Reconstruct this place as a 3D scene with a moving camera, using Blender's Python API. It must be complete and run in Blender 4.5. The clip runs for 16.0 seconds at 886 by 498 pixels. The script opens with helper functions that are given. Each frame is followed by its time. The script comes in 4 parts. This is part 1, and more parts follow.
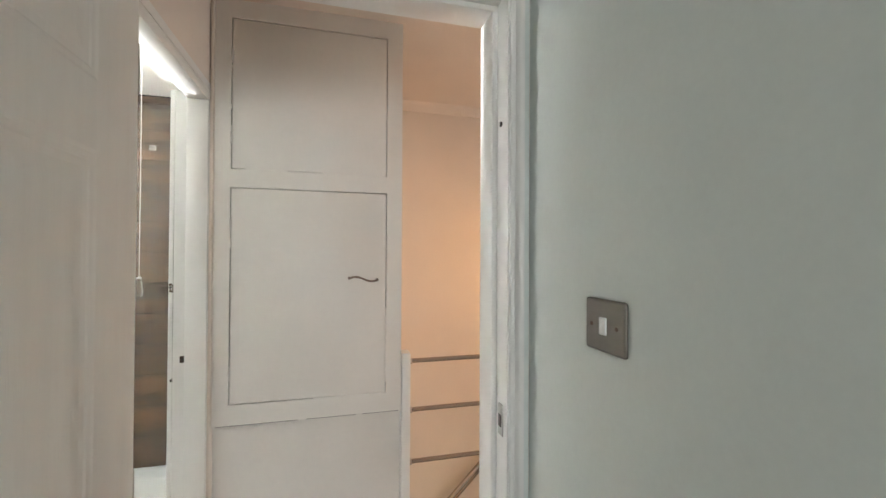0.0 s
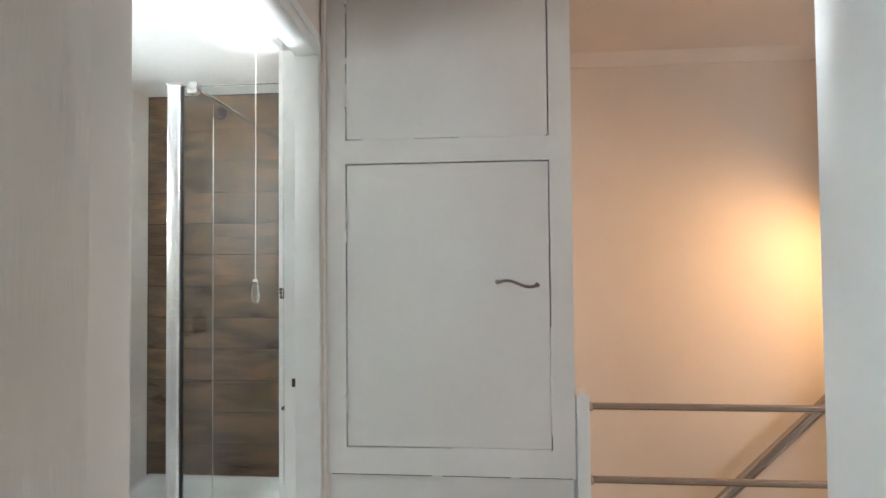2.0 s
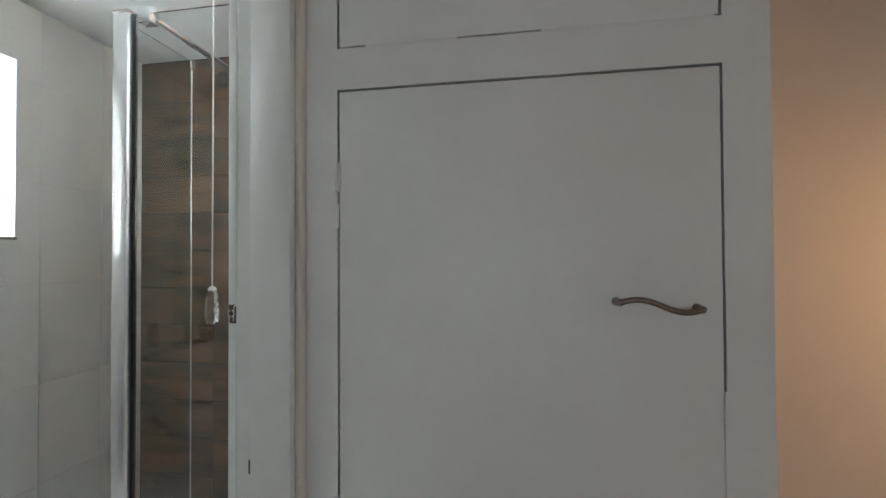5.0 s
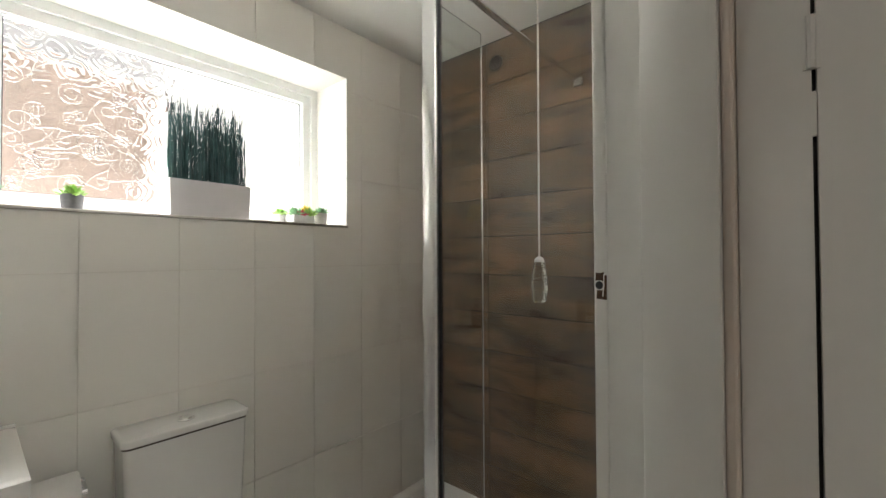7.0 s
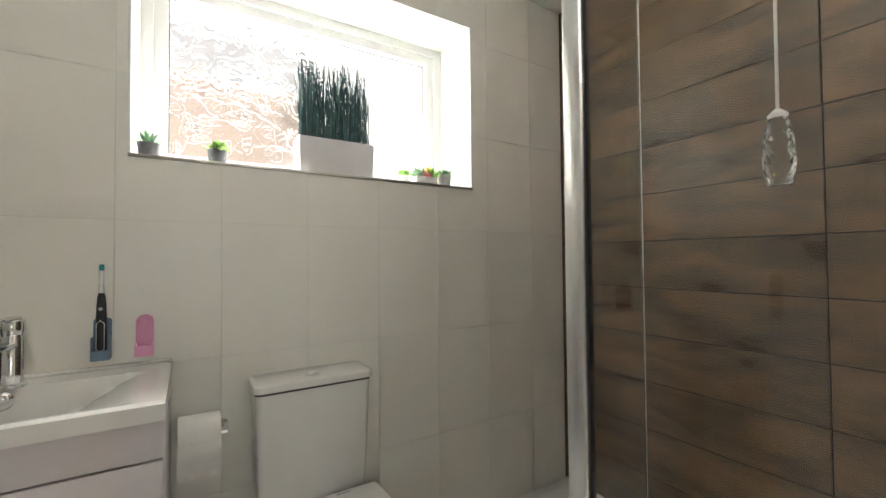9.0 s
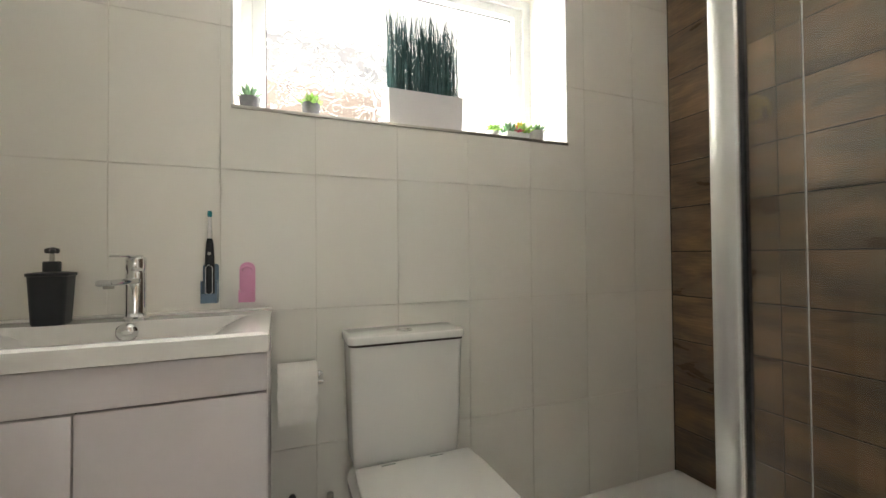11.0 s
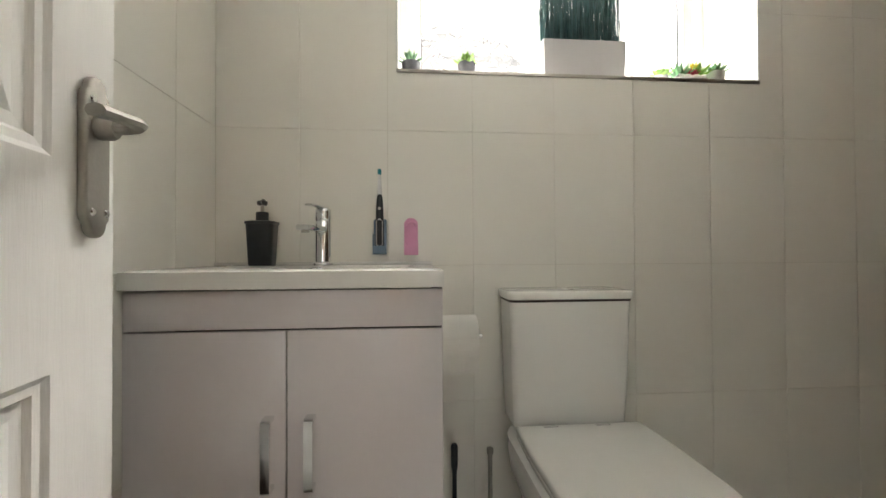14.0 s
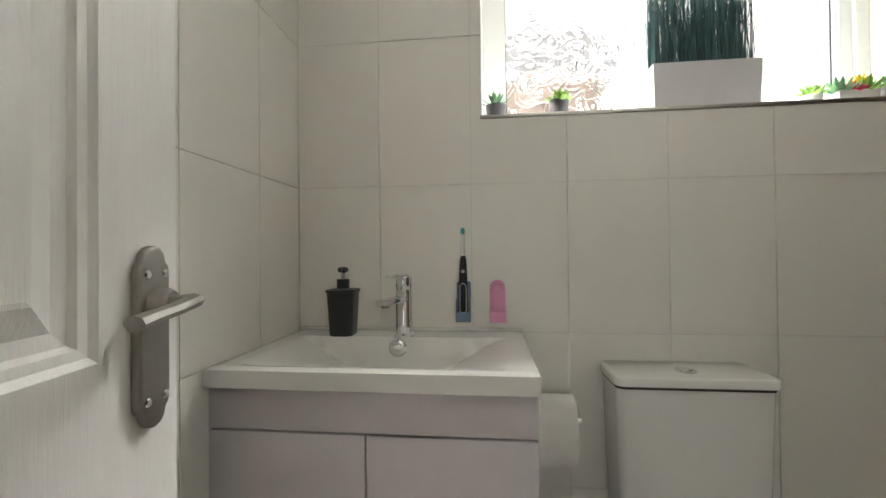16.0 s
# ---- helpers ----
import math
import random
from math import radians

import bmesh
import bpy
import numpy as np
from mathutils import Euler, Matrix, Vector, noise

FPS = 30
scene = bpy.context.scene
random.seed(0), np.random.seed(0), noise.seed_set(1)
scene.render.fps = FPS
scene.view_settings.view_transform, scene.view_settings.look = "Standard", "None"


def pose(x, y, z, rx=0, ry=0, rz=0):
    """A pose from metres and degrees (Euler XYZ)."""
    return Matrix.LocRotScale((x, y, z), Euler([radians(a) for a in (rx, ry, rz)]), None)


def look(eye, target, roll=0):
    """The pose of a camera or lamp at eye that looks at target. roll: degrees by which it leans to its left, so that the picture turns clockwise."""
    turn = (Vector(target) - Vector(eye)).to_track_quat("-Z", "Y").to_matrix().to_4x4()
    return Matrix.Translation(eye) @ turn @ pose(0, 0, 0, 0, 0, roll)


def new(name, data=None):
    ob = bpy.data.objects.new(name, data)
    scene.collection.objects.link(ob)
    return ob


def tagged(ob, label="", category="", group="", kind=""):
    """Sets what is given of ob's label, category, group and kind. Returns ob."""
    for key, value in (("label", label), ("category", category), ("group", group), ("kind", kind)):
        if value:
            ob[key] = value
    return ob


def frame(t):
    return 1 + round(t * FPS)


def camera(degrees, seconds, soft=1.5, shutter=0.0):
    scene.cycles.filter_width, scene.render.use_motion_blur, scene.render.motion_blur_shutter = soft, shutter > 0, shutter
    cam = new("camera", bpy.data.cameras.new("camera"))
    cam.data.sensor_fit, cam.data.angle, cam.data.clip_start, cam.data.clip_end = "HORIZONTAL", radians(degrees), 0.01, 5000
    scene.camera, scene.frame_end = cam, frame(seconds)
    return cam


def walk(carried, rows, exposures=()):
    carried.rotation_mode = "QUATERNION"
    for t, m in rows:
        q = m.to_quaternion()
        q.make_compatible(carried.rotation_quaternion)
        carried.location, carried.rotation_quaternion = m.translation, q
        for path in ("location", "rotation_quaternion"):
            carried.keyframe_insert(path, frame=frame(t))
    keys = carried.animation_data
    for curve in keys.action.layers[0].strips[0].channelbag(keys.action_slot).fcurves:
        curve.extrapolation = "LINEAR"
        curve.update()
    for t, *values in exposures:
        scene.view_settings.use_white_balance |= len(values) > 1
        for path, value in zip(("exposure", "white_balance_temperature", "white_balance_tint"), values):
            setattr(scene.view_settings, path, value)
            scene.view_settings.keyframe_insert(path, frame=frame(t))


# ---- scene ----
cam = camera(94.5, 16.0)
PATH = [
    (0, (-0.671, 0.448, 1.387), (-0.156, 2.38, 1.408), 0.3),
    (0.5, (-0.675, 0.562, 1.364), (-0.465, 2.551, 1.408), -0.0),
    (1, (-0.681, 0.685, 1.349), (-0.674, 2.685, 1.402), -0.3),
    (1.5, (-0.704, 0.822, 1.373), (-0.783, 2.82, 1.408), -0.3),
    (2, (-0.692, 0.96, 1.358), (-0.815, 2.956, 1.398), -0.5),
    (2.5, (-0.693, 1.091, 1.367), (-0.827, 3.086, 1.409), -0.5),
    (3, (-0.712, 1.224, 1.373), (-0.846, 3.219, 1.398), -0.6),
    (3.2, (-0.718, 1.264, 1.371), (-0.851, 3.26, 1.402), -0.5),
    (5.3, (-0.795, 1.511, 1.352), (-1.215, 3.467, 1.379), -0.2),
    (5.5, (-0.835, 1.529, 1.348), (-1.366, 3.457, 1.377), -0.1),
    (6, (-0.923, 1.565, 1.334), (-1.73, 3.395, 1.363), -0.3),
    (6.5, (-0.991, 1.577, 1.317), (-2.069, 3.262, 1.349), -0.2),
    (7, (-1.059, 1.626, 1.295), (-2.361, 3.144, 1.326), -0.3),
    (7.5, (-1.117, 1.688, 1.263), (-2.582, 3.049, 1.297), -0.5),
    (8, (-1.153, 1.717, 1.243), (-2.736, 2.938, 1.279), -0.5),
    (8.5, (-1.185, 1.743, 1.206), (-2.83, 2.88, 1.245), -0.5),
    (8.7, (-1.199, 1.752, 1.177), (-2.866, 2.855, 1.219), -0.5),
    (11, (-1.336, 1.734, 1.007), (-3.193, 2.477, 1.04), -0.5),
    (11.5, (-1.354, 1.715, 0.969), (-3.253, 2.342, 0.999), -0.5),
    (12, (-1.363, 1.697, 0.965), (-3.298, 2.203, 0.996), -0.6),
    (12.5, (-1.373, 1.68, 0.955), (-3.335, 2.068, 0.983), -0.5),
    (13, (-1.388, 1.67, 0.914), (-3.367, 1.96, 0.941), -0.5),
    (13.5, (-1.392, 1.664, 0.885), (-3.38, 1.879, 0.917), -0.5),
    (14, (-1.399, 1.642, 0.888), (-3.391, 1.814, 0.913), -0.3),
    (14.5, (-1.406, 1.669, 0.971), (-3.406, 1.704, 0.99), -0.5),
    (15, (-1.426, 1.622, 1.017), (-3.426, 1.601, 1.035), -0.5),
    (15.5, (-1.476, 1.615, 1.053), (-3.473, 1.5, 1.07), -0.6),
    (16, (-1.506, 1.629, 1.066), (-3.494, 1.409, 1.086), -0.6),
]
EXPOSURES = [(0.0, 1.24, 6500, 10), (1.5, 1.16, 6200, 8), (2.5, 0.84, 5750, 7), (3.2, 0.36, 6050, 9), (5.5, 0.06, 5800, 6), (6.5, -0.2, 6900, 11), (8.0, -0.03, 6800, 10), (11.0, 0.2, 7050, 10), (13.5, 0.24, 7050, 10), (16.0, -0.12, 6800, 10)]
walk(cam, [(t, look(eye, target, roll)) for t, eye, target, roll in PATH], EXPOSURES)

# ---- light ----
FLOOR = -0.04
CEIL = 2.335
world = bpy.data.worlds.new("world")
scene.world = world
world.use_nodes = True
wn = world.node_tree.nodes
sky = wn.new("ShaderNodeTexSky")
sky.sky_type, sky.sun_disc = "NISHITA", False
sky.sun_elevation, sky.sun_rotation = radians(46), radians(130)
world.node_tree.links.new(sky.outputs[0], wn["Background"].inputs[0])
wn["Background"].inputs[1].default_value = 0.05


def lamp(name, kind, m, energy, colour, size=0.1, size_y=0.0, angle=0.0):
    data = bpy.data.lights.new(name, kind)
    data.energy, data.color = energy, colour
    if kind == "AREA":
        data.shape, data.size, data.size_y = "RECTANGLE", size, size_y or size
    elif kind == "SUN":
        data.angle = angle
    else:
        data.shadow_soft_size = size
    ob = new(name, data)
    ob.matrix_world = m
    return ob


# overcast daylight: a wide weak sun, and area lamps for the light at the bathroom and bedroom windows; a warm lamp over
# the stairs; an added fill on the landing
lamp("sun", "SUN", look((7, -4, 9), (0, 2, 0)), 2.0, (1, 0.96, 0.90), angle=radians(8))
lamp("bathroom_window_daylight", "AREA", look((-7.2, 2.17, 1.15), (-2.8, 2.2, 1.78)), 1260, (0.95, 0.985, 0.98), 0.06, 0.9)
lamp("bathroom_sky_light", "AREA", look((-4.46, 2.65, 4.42), (-2.2, 2.15, 0.9)), 1420, (0.96, 0.985, 0.98), 3.4, 2.0)
lamp("bedroom_window_daylight", "AREA", look((-0.95, -2.34, 1.45), (-0.75, 1.6, 0.6)), 12.8, (0.95, 0.98, 1.0), 1.1, 1.1)
wall_glow = lamp("wall_lamp_glow", "SPOT", look((1.13, 2.52, 1.44), (0.30, 3.0, 0.95)), 18, (1.0, 0.56, 0.23), 0.04)
wall_glow.data.spot_size, wall_glow.data.spot_blend = radians(140), 1.0
# fill lamp added at the landing's unseen east end; no window known there
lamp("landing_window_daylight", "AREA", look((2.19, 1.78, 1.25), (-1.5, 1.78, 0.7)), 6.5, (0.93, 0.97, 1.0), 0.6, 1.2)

# ---- materials ----


def mat(name, colour, rough=0.5, metal=0.0, var=0.06, scale=6.0, fine=120.0, bump=0.03, spread=0.0, coat=0.0, stretch=(1, 1, 1), rvar=0.08, island=False):
    """Painted, glazed or metal surface: broad clouds and fine grain in colour, roughness and relief."""
    m = bpy.data.materials.new(name)
    m.use_nodes = True
    t = m.node_tree
    n, l = t.nodes, t.links
    b = n["Principled BSDF"]
    b.inputs["Metallic"].default_value = metal
    b.inputs["Coat Weight"].default_value = coat
    co = n.new("ShaderNodeTexCoord")
    mp = n.new("ShaderNodeMapping")
    mp.inputs["Scale"].default_value = stretch
    if spread and not island:  # every piece takes its own cut of the pattern
        info, shift = n.new("ShaderNodeObjectInfo"), n.new("ShaderNodeVectorMath")
        shift.operation = "MULTIPLY_ADD"
        shift.inputs[1].default_value = (37.0, 11.0, 53.0)
        l.new(info.outputs["Random"], shift.inputs[0])
        l.new(co.outputs["Object"], shift.inputs[2])
        l.new(shift.outputs[0], mp.inputs["Vector"])
    else:
        l.new(co.outputs["Object"], mp.inputs["Vector"])
    big, small = n.new("ShaderNodeTexNoise"), n.new("ShaderNodeTexNoise")
    for x, s, d in ((big, scale, 4), (small, fine, 3)):
        x.inputs["Scale"].default_value, x.inputs["Detail"].default_value = s, d
        l.new(mp.outputs[0], x.inputs["Vector"])
    mix = n.new("ShaderNodeMath")
    mix.operation = "MULTIPLY_ADD"
    mix.inputs[1].default_value = 0.35
    l.new(small.outputs[0], mix.inputs[0])
    l.new(big.outputs[0], mix.inputs[2])
    ramp = n.new("ShaderNodeValToRGB")
    ramp.color_ramp.elements[0].position, ramp.color_ramp.elements[1].position = 0.4, 0.95
    lo = [max(0, c * (1 - var)) for c in colour]
    hi = [min(1, c * (1 + var)) for c in colour]
    ramp.color_ramp.elements[0].color = (*lo, 1)
    ramp.color_ramp.elements[1].color = (*hi, 1)
    l.new(mix.outputs[0], ramp.inputs[0])
    out = ramp.outputs[0]
    if spread:
        hsv = n.new("ShaderNodeHueSaturation")
        rnd = n.new("ShaderNodeNewGeometry" if island else "ShaderNodeObjectInfo")
        mr = n.new("ShaderNodeMapRange")
        mr.inputs["To Min"].default_value, mr.inputs["To Max"].default_value = 1 - spread, 1 + spread
        l.new(rnd.outputs["Random Per Island" if island else "Random"], mr.inputs[0])
        l.new(mr.outputs[0], hsv.inputs["Value"])
        l.new(out, hsv.inputs["Color"])
        out = hsv.outputs[0]
    l.new(out, b.inputs["Base Color"])
    r = n.new("ShaderNodeMapRange")
    r.inputs["To Min"].default_value, r.inputs["To Max"].default_value = max(0.02, rough - rvar), min(1, rough + rvar)
    l.new(big.outputs[0], r.inputs[0])
    l.new(r.outputs[0], b.inputs["Roughness"])
    bp = n.new("ShaderNodeBump")
    bp.inputs["Strength"].default_value, bp.inputs["Distance"].default_value = 1.0, bump * 0.01
    l.new(mix.outputs[0], bp.inputs["Height"])
    l.new(bp.outputs[0], b.inputs["Normal"])
    return m


def wood_plank():
    """Dark brown wood-look porcelain: long streaks, knots, grey wear; each tile its own cut."""
    m = bpy.data.materials.new("wood_look_tile")
    m.use_nodes = True
    t = m.node_tree
    n, l = t.nodes, t.links
    b = n["Principled BSDF"]
    co, info = n.new("ShaderNodeTexCoord"), n.new("ShaderNodeObjectInfo")
    off = n.new("ShaderNodeVectorMath")
    off.operation = "MULTIPLY_ADD"
    off.inputs[1].default_value = (7.3, 3.1, 11.7)
    l.new(info.outputs["Random"], off.inputs[0])
    l.new(co.outputs["Object"], off.inputs[2])
    mp = n.new("ShaderNodeMapping")
    mp.inputs["Scale"].default_value = (1.7, 1, 5.6)
    l.new(off.outputs[0], mp.inputs["Vector"])
    a = n.new("ShaderNodeTexNoise")
    a.inputs["Scale"].default_value, a.inputs["Detail"].default_value, a.inputs["Distortion"].default_value = 2.2, 10, 0.45
    l.new(mp.outputs[0], a.inputs["Vector"])
    f = n.new("ShaderNodeTexNoise")
    mp2 = n.new("ShaderNodeMapping")
    mp2.inputs["Scale"].default_value = (5, 1, 62)
    l.new(off.outputs[0], mp2.inputs["Vector"])
    f.inputs["Scale"].default_value, f.inputs["Detail"].default_value = 3.0, 5
    l.new(mp2.outputs[0], f.inputs["Vector"])
    add = n.new("ShaderNodeMath")
    add.operation = "MULTIPLY_ADD"
    add.inputs[1].default_value = 0.42
    l.new(f.outputs[0], add.inputs[0])
    l.new(a.outputs[0], add.inputs[2])
    ramp = n.new("ShaderNodeValToRGB")
    e = ramp.color_ramp.elements
    e[0].position, e[0].color = 0.46, (0.062, 0.039, 0.024, 1)
    e[1].position, e[1].color = 0.96, (0.28, 0.168, 0.094, 1)
    for p, c in ((0.60, (0.098, 0.060, 0.035)), (0.70, (0.152, 0.091, 0.050)), (0.82, (0.215, 0.128, 0.071))):
        k = e.new(p)
        k.color = (*c, 1)
    l.new(add.outputs[0], ramp.inputs[0])
    # worn grey patches
    g = n.new("ShaderNodeTexNoise")
    mp3 = n.new("ShaderNodeMapping")
    mp3.inputs["Scale"].default_value = (2.2, 1, 6)
    l.new(off.outputs[0], mp3.inputs["Vector"])
    l.new(mp3.outputs[0], g.inputs["Vector"])
    g.inputs["Scale"].default_value = 1.6
    gr = n.new("ShaderNodeMapRange")
    gr.inputs["From Min"].default_value, gr.inputs["From Max"].default_value = 0.5, 0.75
    gr.inputs["To Max"].default_value = 0.40
    l.new(g.outputs[0], gr.inputs[0])
    mx = n.new("ShaderNodeMixRGB")
    mx.inputs[2].default_value = (0.15, 0.114, 0.083, 1)
    l.new(gr.outputs[0], mx.inputs[0])
    l.new(ramp.outputs[0], mx.inputs[1])
    hsv = n.new("ShaderNodeHueSaturation")
    mr = n.new("ShaderNodeMapRange")
    mr.inputs["To Min"].default_value, mr.inputs["To Max"].default_value = 0.75, 1.1
    l.new(info.outputs["Random"], mr.inputs[0])
    l.new(mr.outputs[0], hsv.inputs["Value"])
    l.new(mx.outputs[0], hsv.inputs["Color"])
    l.new(hsv.outputs[0], b.inputs["Base Color"])
    rr = n.new("ShaderNodeMapRange")
    rr.inputs["To Min"].default_value, rr.inputs["To Max"].default_value = 0.24, 0.34
    l.new(a.outputs[0], rr.inputs[0])
    l.new(rr.outputs[0], b.inputs["Roughness"])
    b.inputs["Coat Weight"].default_value, b.inputs["Coat Roughness"].default_value, b.inputs["Coat IOR"].default_value = 0.40, 0.28, 1.5
    bp = n.new("ShaderNodeBump")
    bp.inputs["Strength"].default_value, bp.inputs["Distance"].default_value = 0.6, 0.00022
    l.new(add.outputs[0], bp.inputs["Height"])
    l.new(bp.outputs[0], b.inputs["Normal"])
    return m


def glass(name, colour=(1, 1, 1), rough=0.0, ior=1.45):
    m = bpy.data.materials.new(name)
    m.use_nodes = True
    b = m.node_tree.nodes["Principled BSDF"]
    b.inputs["Base Color"].default_value = (*colour, 1)
    b.inputs["Roughness"].default_value = rough
    b.inputs["IOR"].default_value = ior
    b.inputs["Transmission Weight"].default_value = 1.0
    return m


M_PLASTER = mat("cream_wall_paint", (0.72, 0.64, 0.57), 0.75, var=0.05, scale=2.5, fine=90, bump=0.05)
M_STAIR = mat("peach_wall_paint", (0.71, 0.59, 0.485), 0.75, var=0.06, scale=2.0, fine=90, bump=0.05)
M_ROOM = mat("pale_grey_green_wall_paint", (0.68, 0.72, 0.69), 0.72, var=0.05, scale=2.0, fine=100, bump=0.06)
M_GLOSS = mat("white_gloss_woodwork", (0.76, 0.75, 0.72), 0.32, var=0.03, scale=5, fine=60, bump=0.03)
M_CUPB = mat("off_white_painted_board", (0.74, 0.71, 0.67), 0.42, var=0.04, scale=3, fine=50, bump=0.05)
M_DOOR = mat("white_woodgrain_door_paint", (0.86, 0.85, 0.83), 0.40, var=0.03, scale=6, fine=55, bump=0.10, stretch=(6, 6, 0.5))
M_CEIL = mat("white_ceiling_paint", (0.85, 0.85, 0.83), 0.85, var=0.03, scale=3, fine=150, bump=0.05)
M_TILE = mat("off_white_satin_tile", (0.83, 0.81, 0.76), 0.30, var=0.012, scale=4, fine=40, bump=0.006, spread=0.015, rvar=0.03)
M_GROUT = mat("grey_grout", (0.70, 0.67, 0.61), 0.85, var=0.1, scale=15, fine=200, bump=0.05)
M_DGROUT = mat("dark_grout", (0.014, 0.012, 0.010), 0.8, var=0.15, scale=15, fine=200, bump=0.05)
M_WOOD = wood_plank()
M_CHROME = mat("polished_chrome", (0.80, 0.81, 0.82), 0.10, 1.0, var=0.03, scale=9, fine=80, bump=0.0, rvar=0.04)
M_POST = mat("satin_chrome_profile", (0.78, 0.79, 0.80), 0.24, 1.0, var=0.03, scale=9, fine=80, bump=0.0, rvar=0.05)
M_STEEL = mat("brushed_steel", (0.44, 0.42, 0.39), 0.34, 1.0, var=0.08, scale=12, fine=200, bump=0.03, rvar=0.08)
M_CERAMIC = mat("white_glazed_ceramic", (0.80, 0.79, 0.77), 0.10, var=0.015, scale=4, fine=30, bump=0.0, rvar=0.04, coat=0.3)
M_VANITY = mat("pale_lilac_grey_gloss_laminate", (0.66, 0.62, 0.64), 0.22, var=0.03, scale=4, fine=60, bump=0.01)
# near-black: shade painted into door joints, latch holes and cabinet insides
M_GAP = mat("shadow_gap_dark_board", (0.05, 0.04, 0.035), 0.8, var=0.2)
M_SEAT = mat("white_plastic_seat", (0.80, 0.79, 0.77), 0.22, var=0.015, scale=5, fine=40, bump=0.0)
M_BLACK = mat("matt_black_plastic", (0.018, 0.020, 0.026), 0.42, var=0.15, scale=20, fine=150, bump=0.02)
M_PAPER = mat("white_tissue_paper", (0.84, 0.82, 0.79), 0.95, var=0.03, scale=30, fine=300, bump=0.12)
M_PINK = mat("pink_plastic", (0.80, 0.36, 0.57), 0.35, var=0.05, scale=20)
M_BLUE = mat("blue_grey_plastic", (0.13, 0.20, 0.29), 0.35, var=0.06, scale=20)
M_WHITEP = mat("white_plastic", (0.82, 0.82, 0.82), 0.28, var=0.02, scale=10)
M_UPVC = mat("white_window_plastic", (0.82, 0.83, 0.84), 0.25, var=0.02, scale=5, fine=60, bump=0.01)
M_TEAL = mat("teal_bristles", (0.02, 0.30, 0.36), 0.6, var=0.1, scale=60)
M_GRASS = mat("dark_green_artificial_grass", (0.05, 0.115, 0.12), 0.45, var=0.35, scale=30, fine=200, spread=0.4, island=True)
M_LEAF = mat("fresh_green_succulent", (0.30, 0.52, 0.13), 0.45, var=0.25, scale=30, fine=150, spread=0.3, island=True)
M_LEAF2 = mat("blue_green_succulent", (0.20, 0.38, 0.22), 0.5, var=0.25, scale=30, fine=150, spread=0.3, island=True)
M_YELLOW = mat("yellow_succulent", (0.70, 0.52, 0.05), 0.5, var=0.15, scale=30)
M_RED = mat("pink_red_succulent", (0.62, 0.07, 0.13), 0.5, var=0.15, scale=30)
M_POT = mat("grey_cement_pot", (0.17, 0.17, 0.19), 0.8, var=0.25, scale=40, fine=250, bump=0.1)
M_POTG = mat("pale_grey_cement_pot", (0.42, 0.41, 0.42), 0.8, var=0.12, scale=40, fine=250, bump=0.1)
M_POTW = mat("white_pot", (0.72, 0.72, 0.74), 0.6, var=0.06, scale=30, fine=200, bump=0.05)
M_PLANTER = mat("white_planter_plastic", (0.62, 0.60, 0.62), 0.5, var=0.03, scale=10, fine=100)
M_CARPET = mat("beige_carpet", (0.42, 0.37, 0.32), 0.95, var=0.15, scale=40, fine=500, bump=0.4)
M_FLOORT = mat("pale_floor_vinyl", (0.78, 0.76, 0.73), 0.5, var=0.12, scale=6, fine=120)
M_TRAY = mat("white_acrylic_tray", (0.82, 0.83, 0.82), 0.18, var=0.015, scale=5)
M_PEWTER = mat("antique_pewter", (0.22, 0.17, 0.14), 0.38, 1.0, var=0.2, scale=60, fine=300, bump=0.03)
M_NICKEL = mat("dull_brushed_nickel", (0.33, 0.315, 0.295), 0.44, 1.0, var=0.12, scale=14, fine=220, bump=0.04, rvar=0.08)
M_GUNMETAL = mat("dark_brushed_switch_steel", (0.22, 0.205, 0.19), 0.40, 1.0, var=0.08, scale=14, fine=260, bump=0.02, stretch=(1, 1, 6))
M_RAIL = mat("chrome_tube", (0.46, 0.43, 0.41), 0.12, 1.0, var=0.05, scale=20, bump=0.0, rvar=0.05)
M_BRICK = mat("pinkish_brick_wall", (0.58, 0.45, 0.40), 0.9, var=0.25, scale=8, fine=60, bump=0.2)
M_GROUND = mat("damp_lawn", (0.07, 0.10, 0.04), 0.95, var=0.4, scale=3, fine=80, bump=0.5)
M_GLASS = glass("clear_shower_glass", (0.96, 0.985, 0.98))
M_OBSC = glass("obscure_window_glass", (1, 1, 1), 0.0)
on, ol = M_OBSC.node_tree.nodes, M_OBSC.node_tree.links
oc, ov, ow, ox = on.new("ShaderNodeTexCoord"), on.new("ShaderNodeTexVoronoi"), on.new("ShaderNodeMath"), on.new("ShaderNodeMath")
od = on.new("ShaderNodeTexNoise")
od.inputs["Scale"].default_value = 9.0
om = on.new("ShaderNodeVectorMath")
om.operation = "MULTIPLY_ADD"
om.inputs[1].default_value = (0.05, 0.05, 0.05)
ol.new(oc.outputs["Object"], od.inputs["Vector"])
ol.new(od.outputs["Color"], om.inputs[0])
ol.new(oc.outputs["Object"], om.inputs[2])
ov.inputs["Scale"].default_value = 13.0
ol.new(om.outputs[0], ov.inputs["Vector"])
ow.operation, ow.inputs[1].default_value = "MULTIPLY", 34.0
ox.operation = "SINE"
ol.new(ov.outputs["Distance"], ow.inputs[0])
ol.new(ow.outputs[0], ox.inputs[0])
ob_ = on.new("ShaderNodeBump")
ob_.inputs["Strength"].default_value, ob_.inputs["Distance"].default_value = 0.55, 0.0006
ol.new(ox.outputs[0], ob_.inputs["Height"])
ol.new(ob_.outputs[0], on["Principled BSDF"].inputs["Normal"])
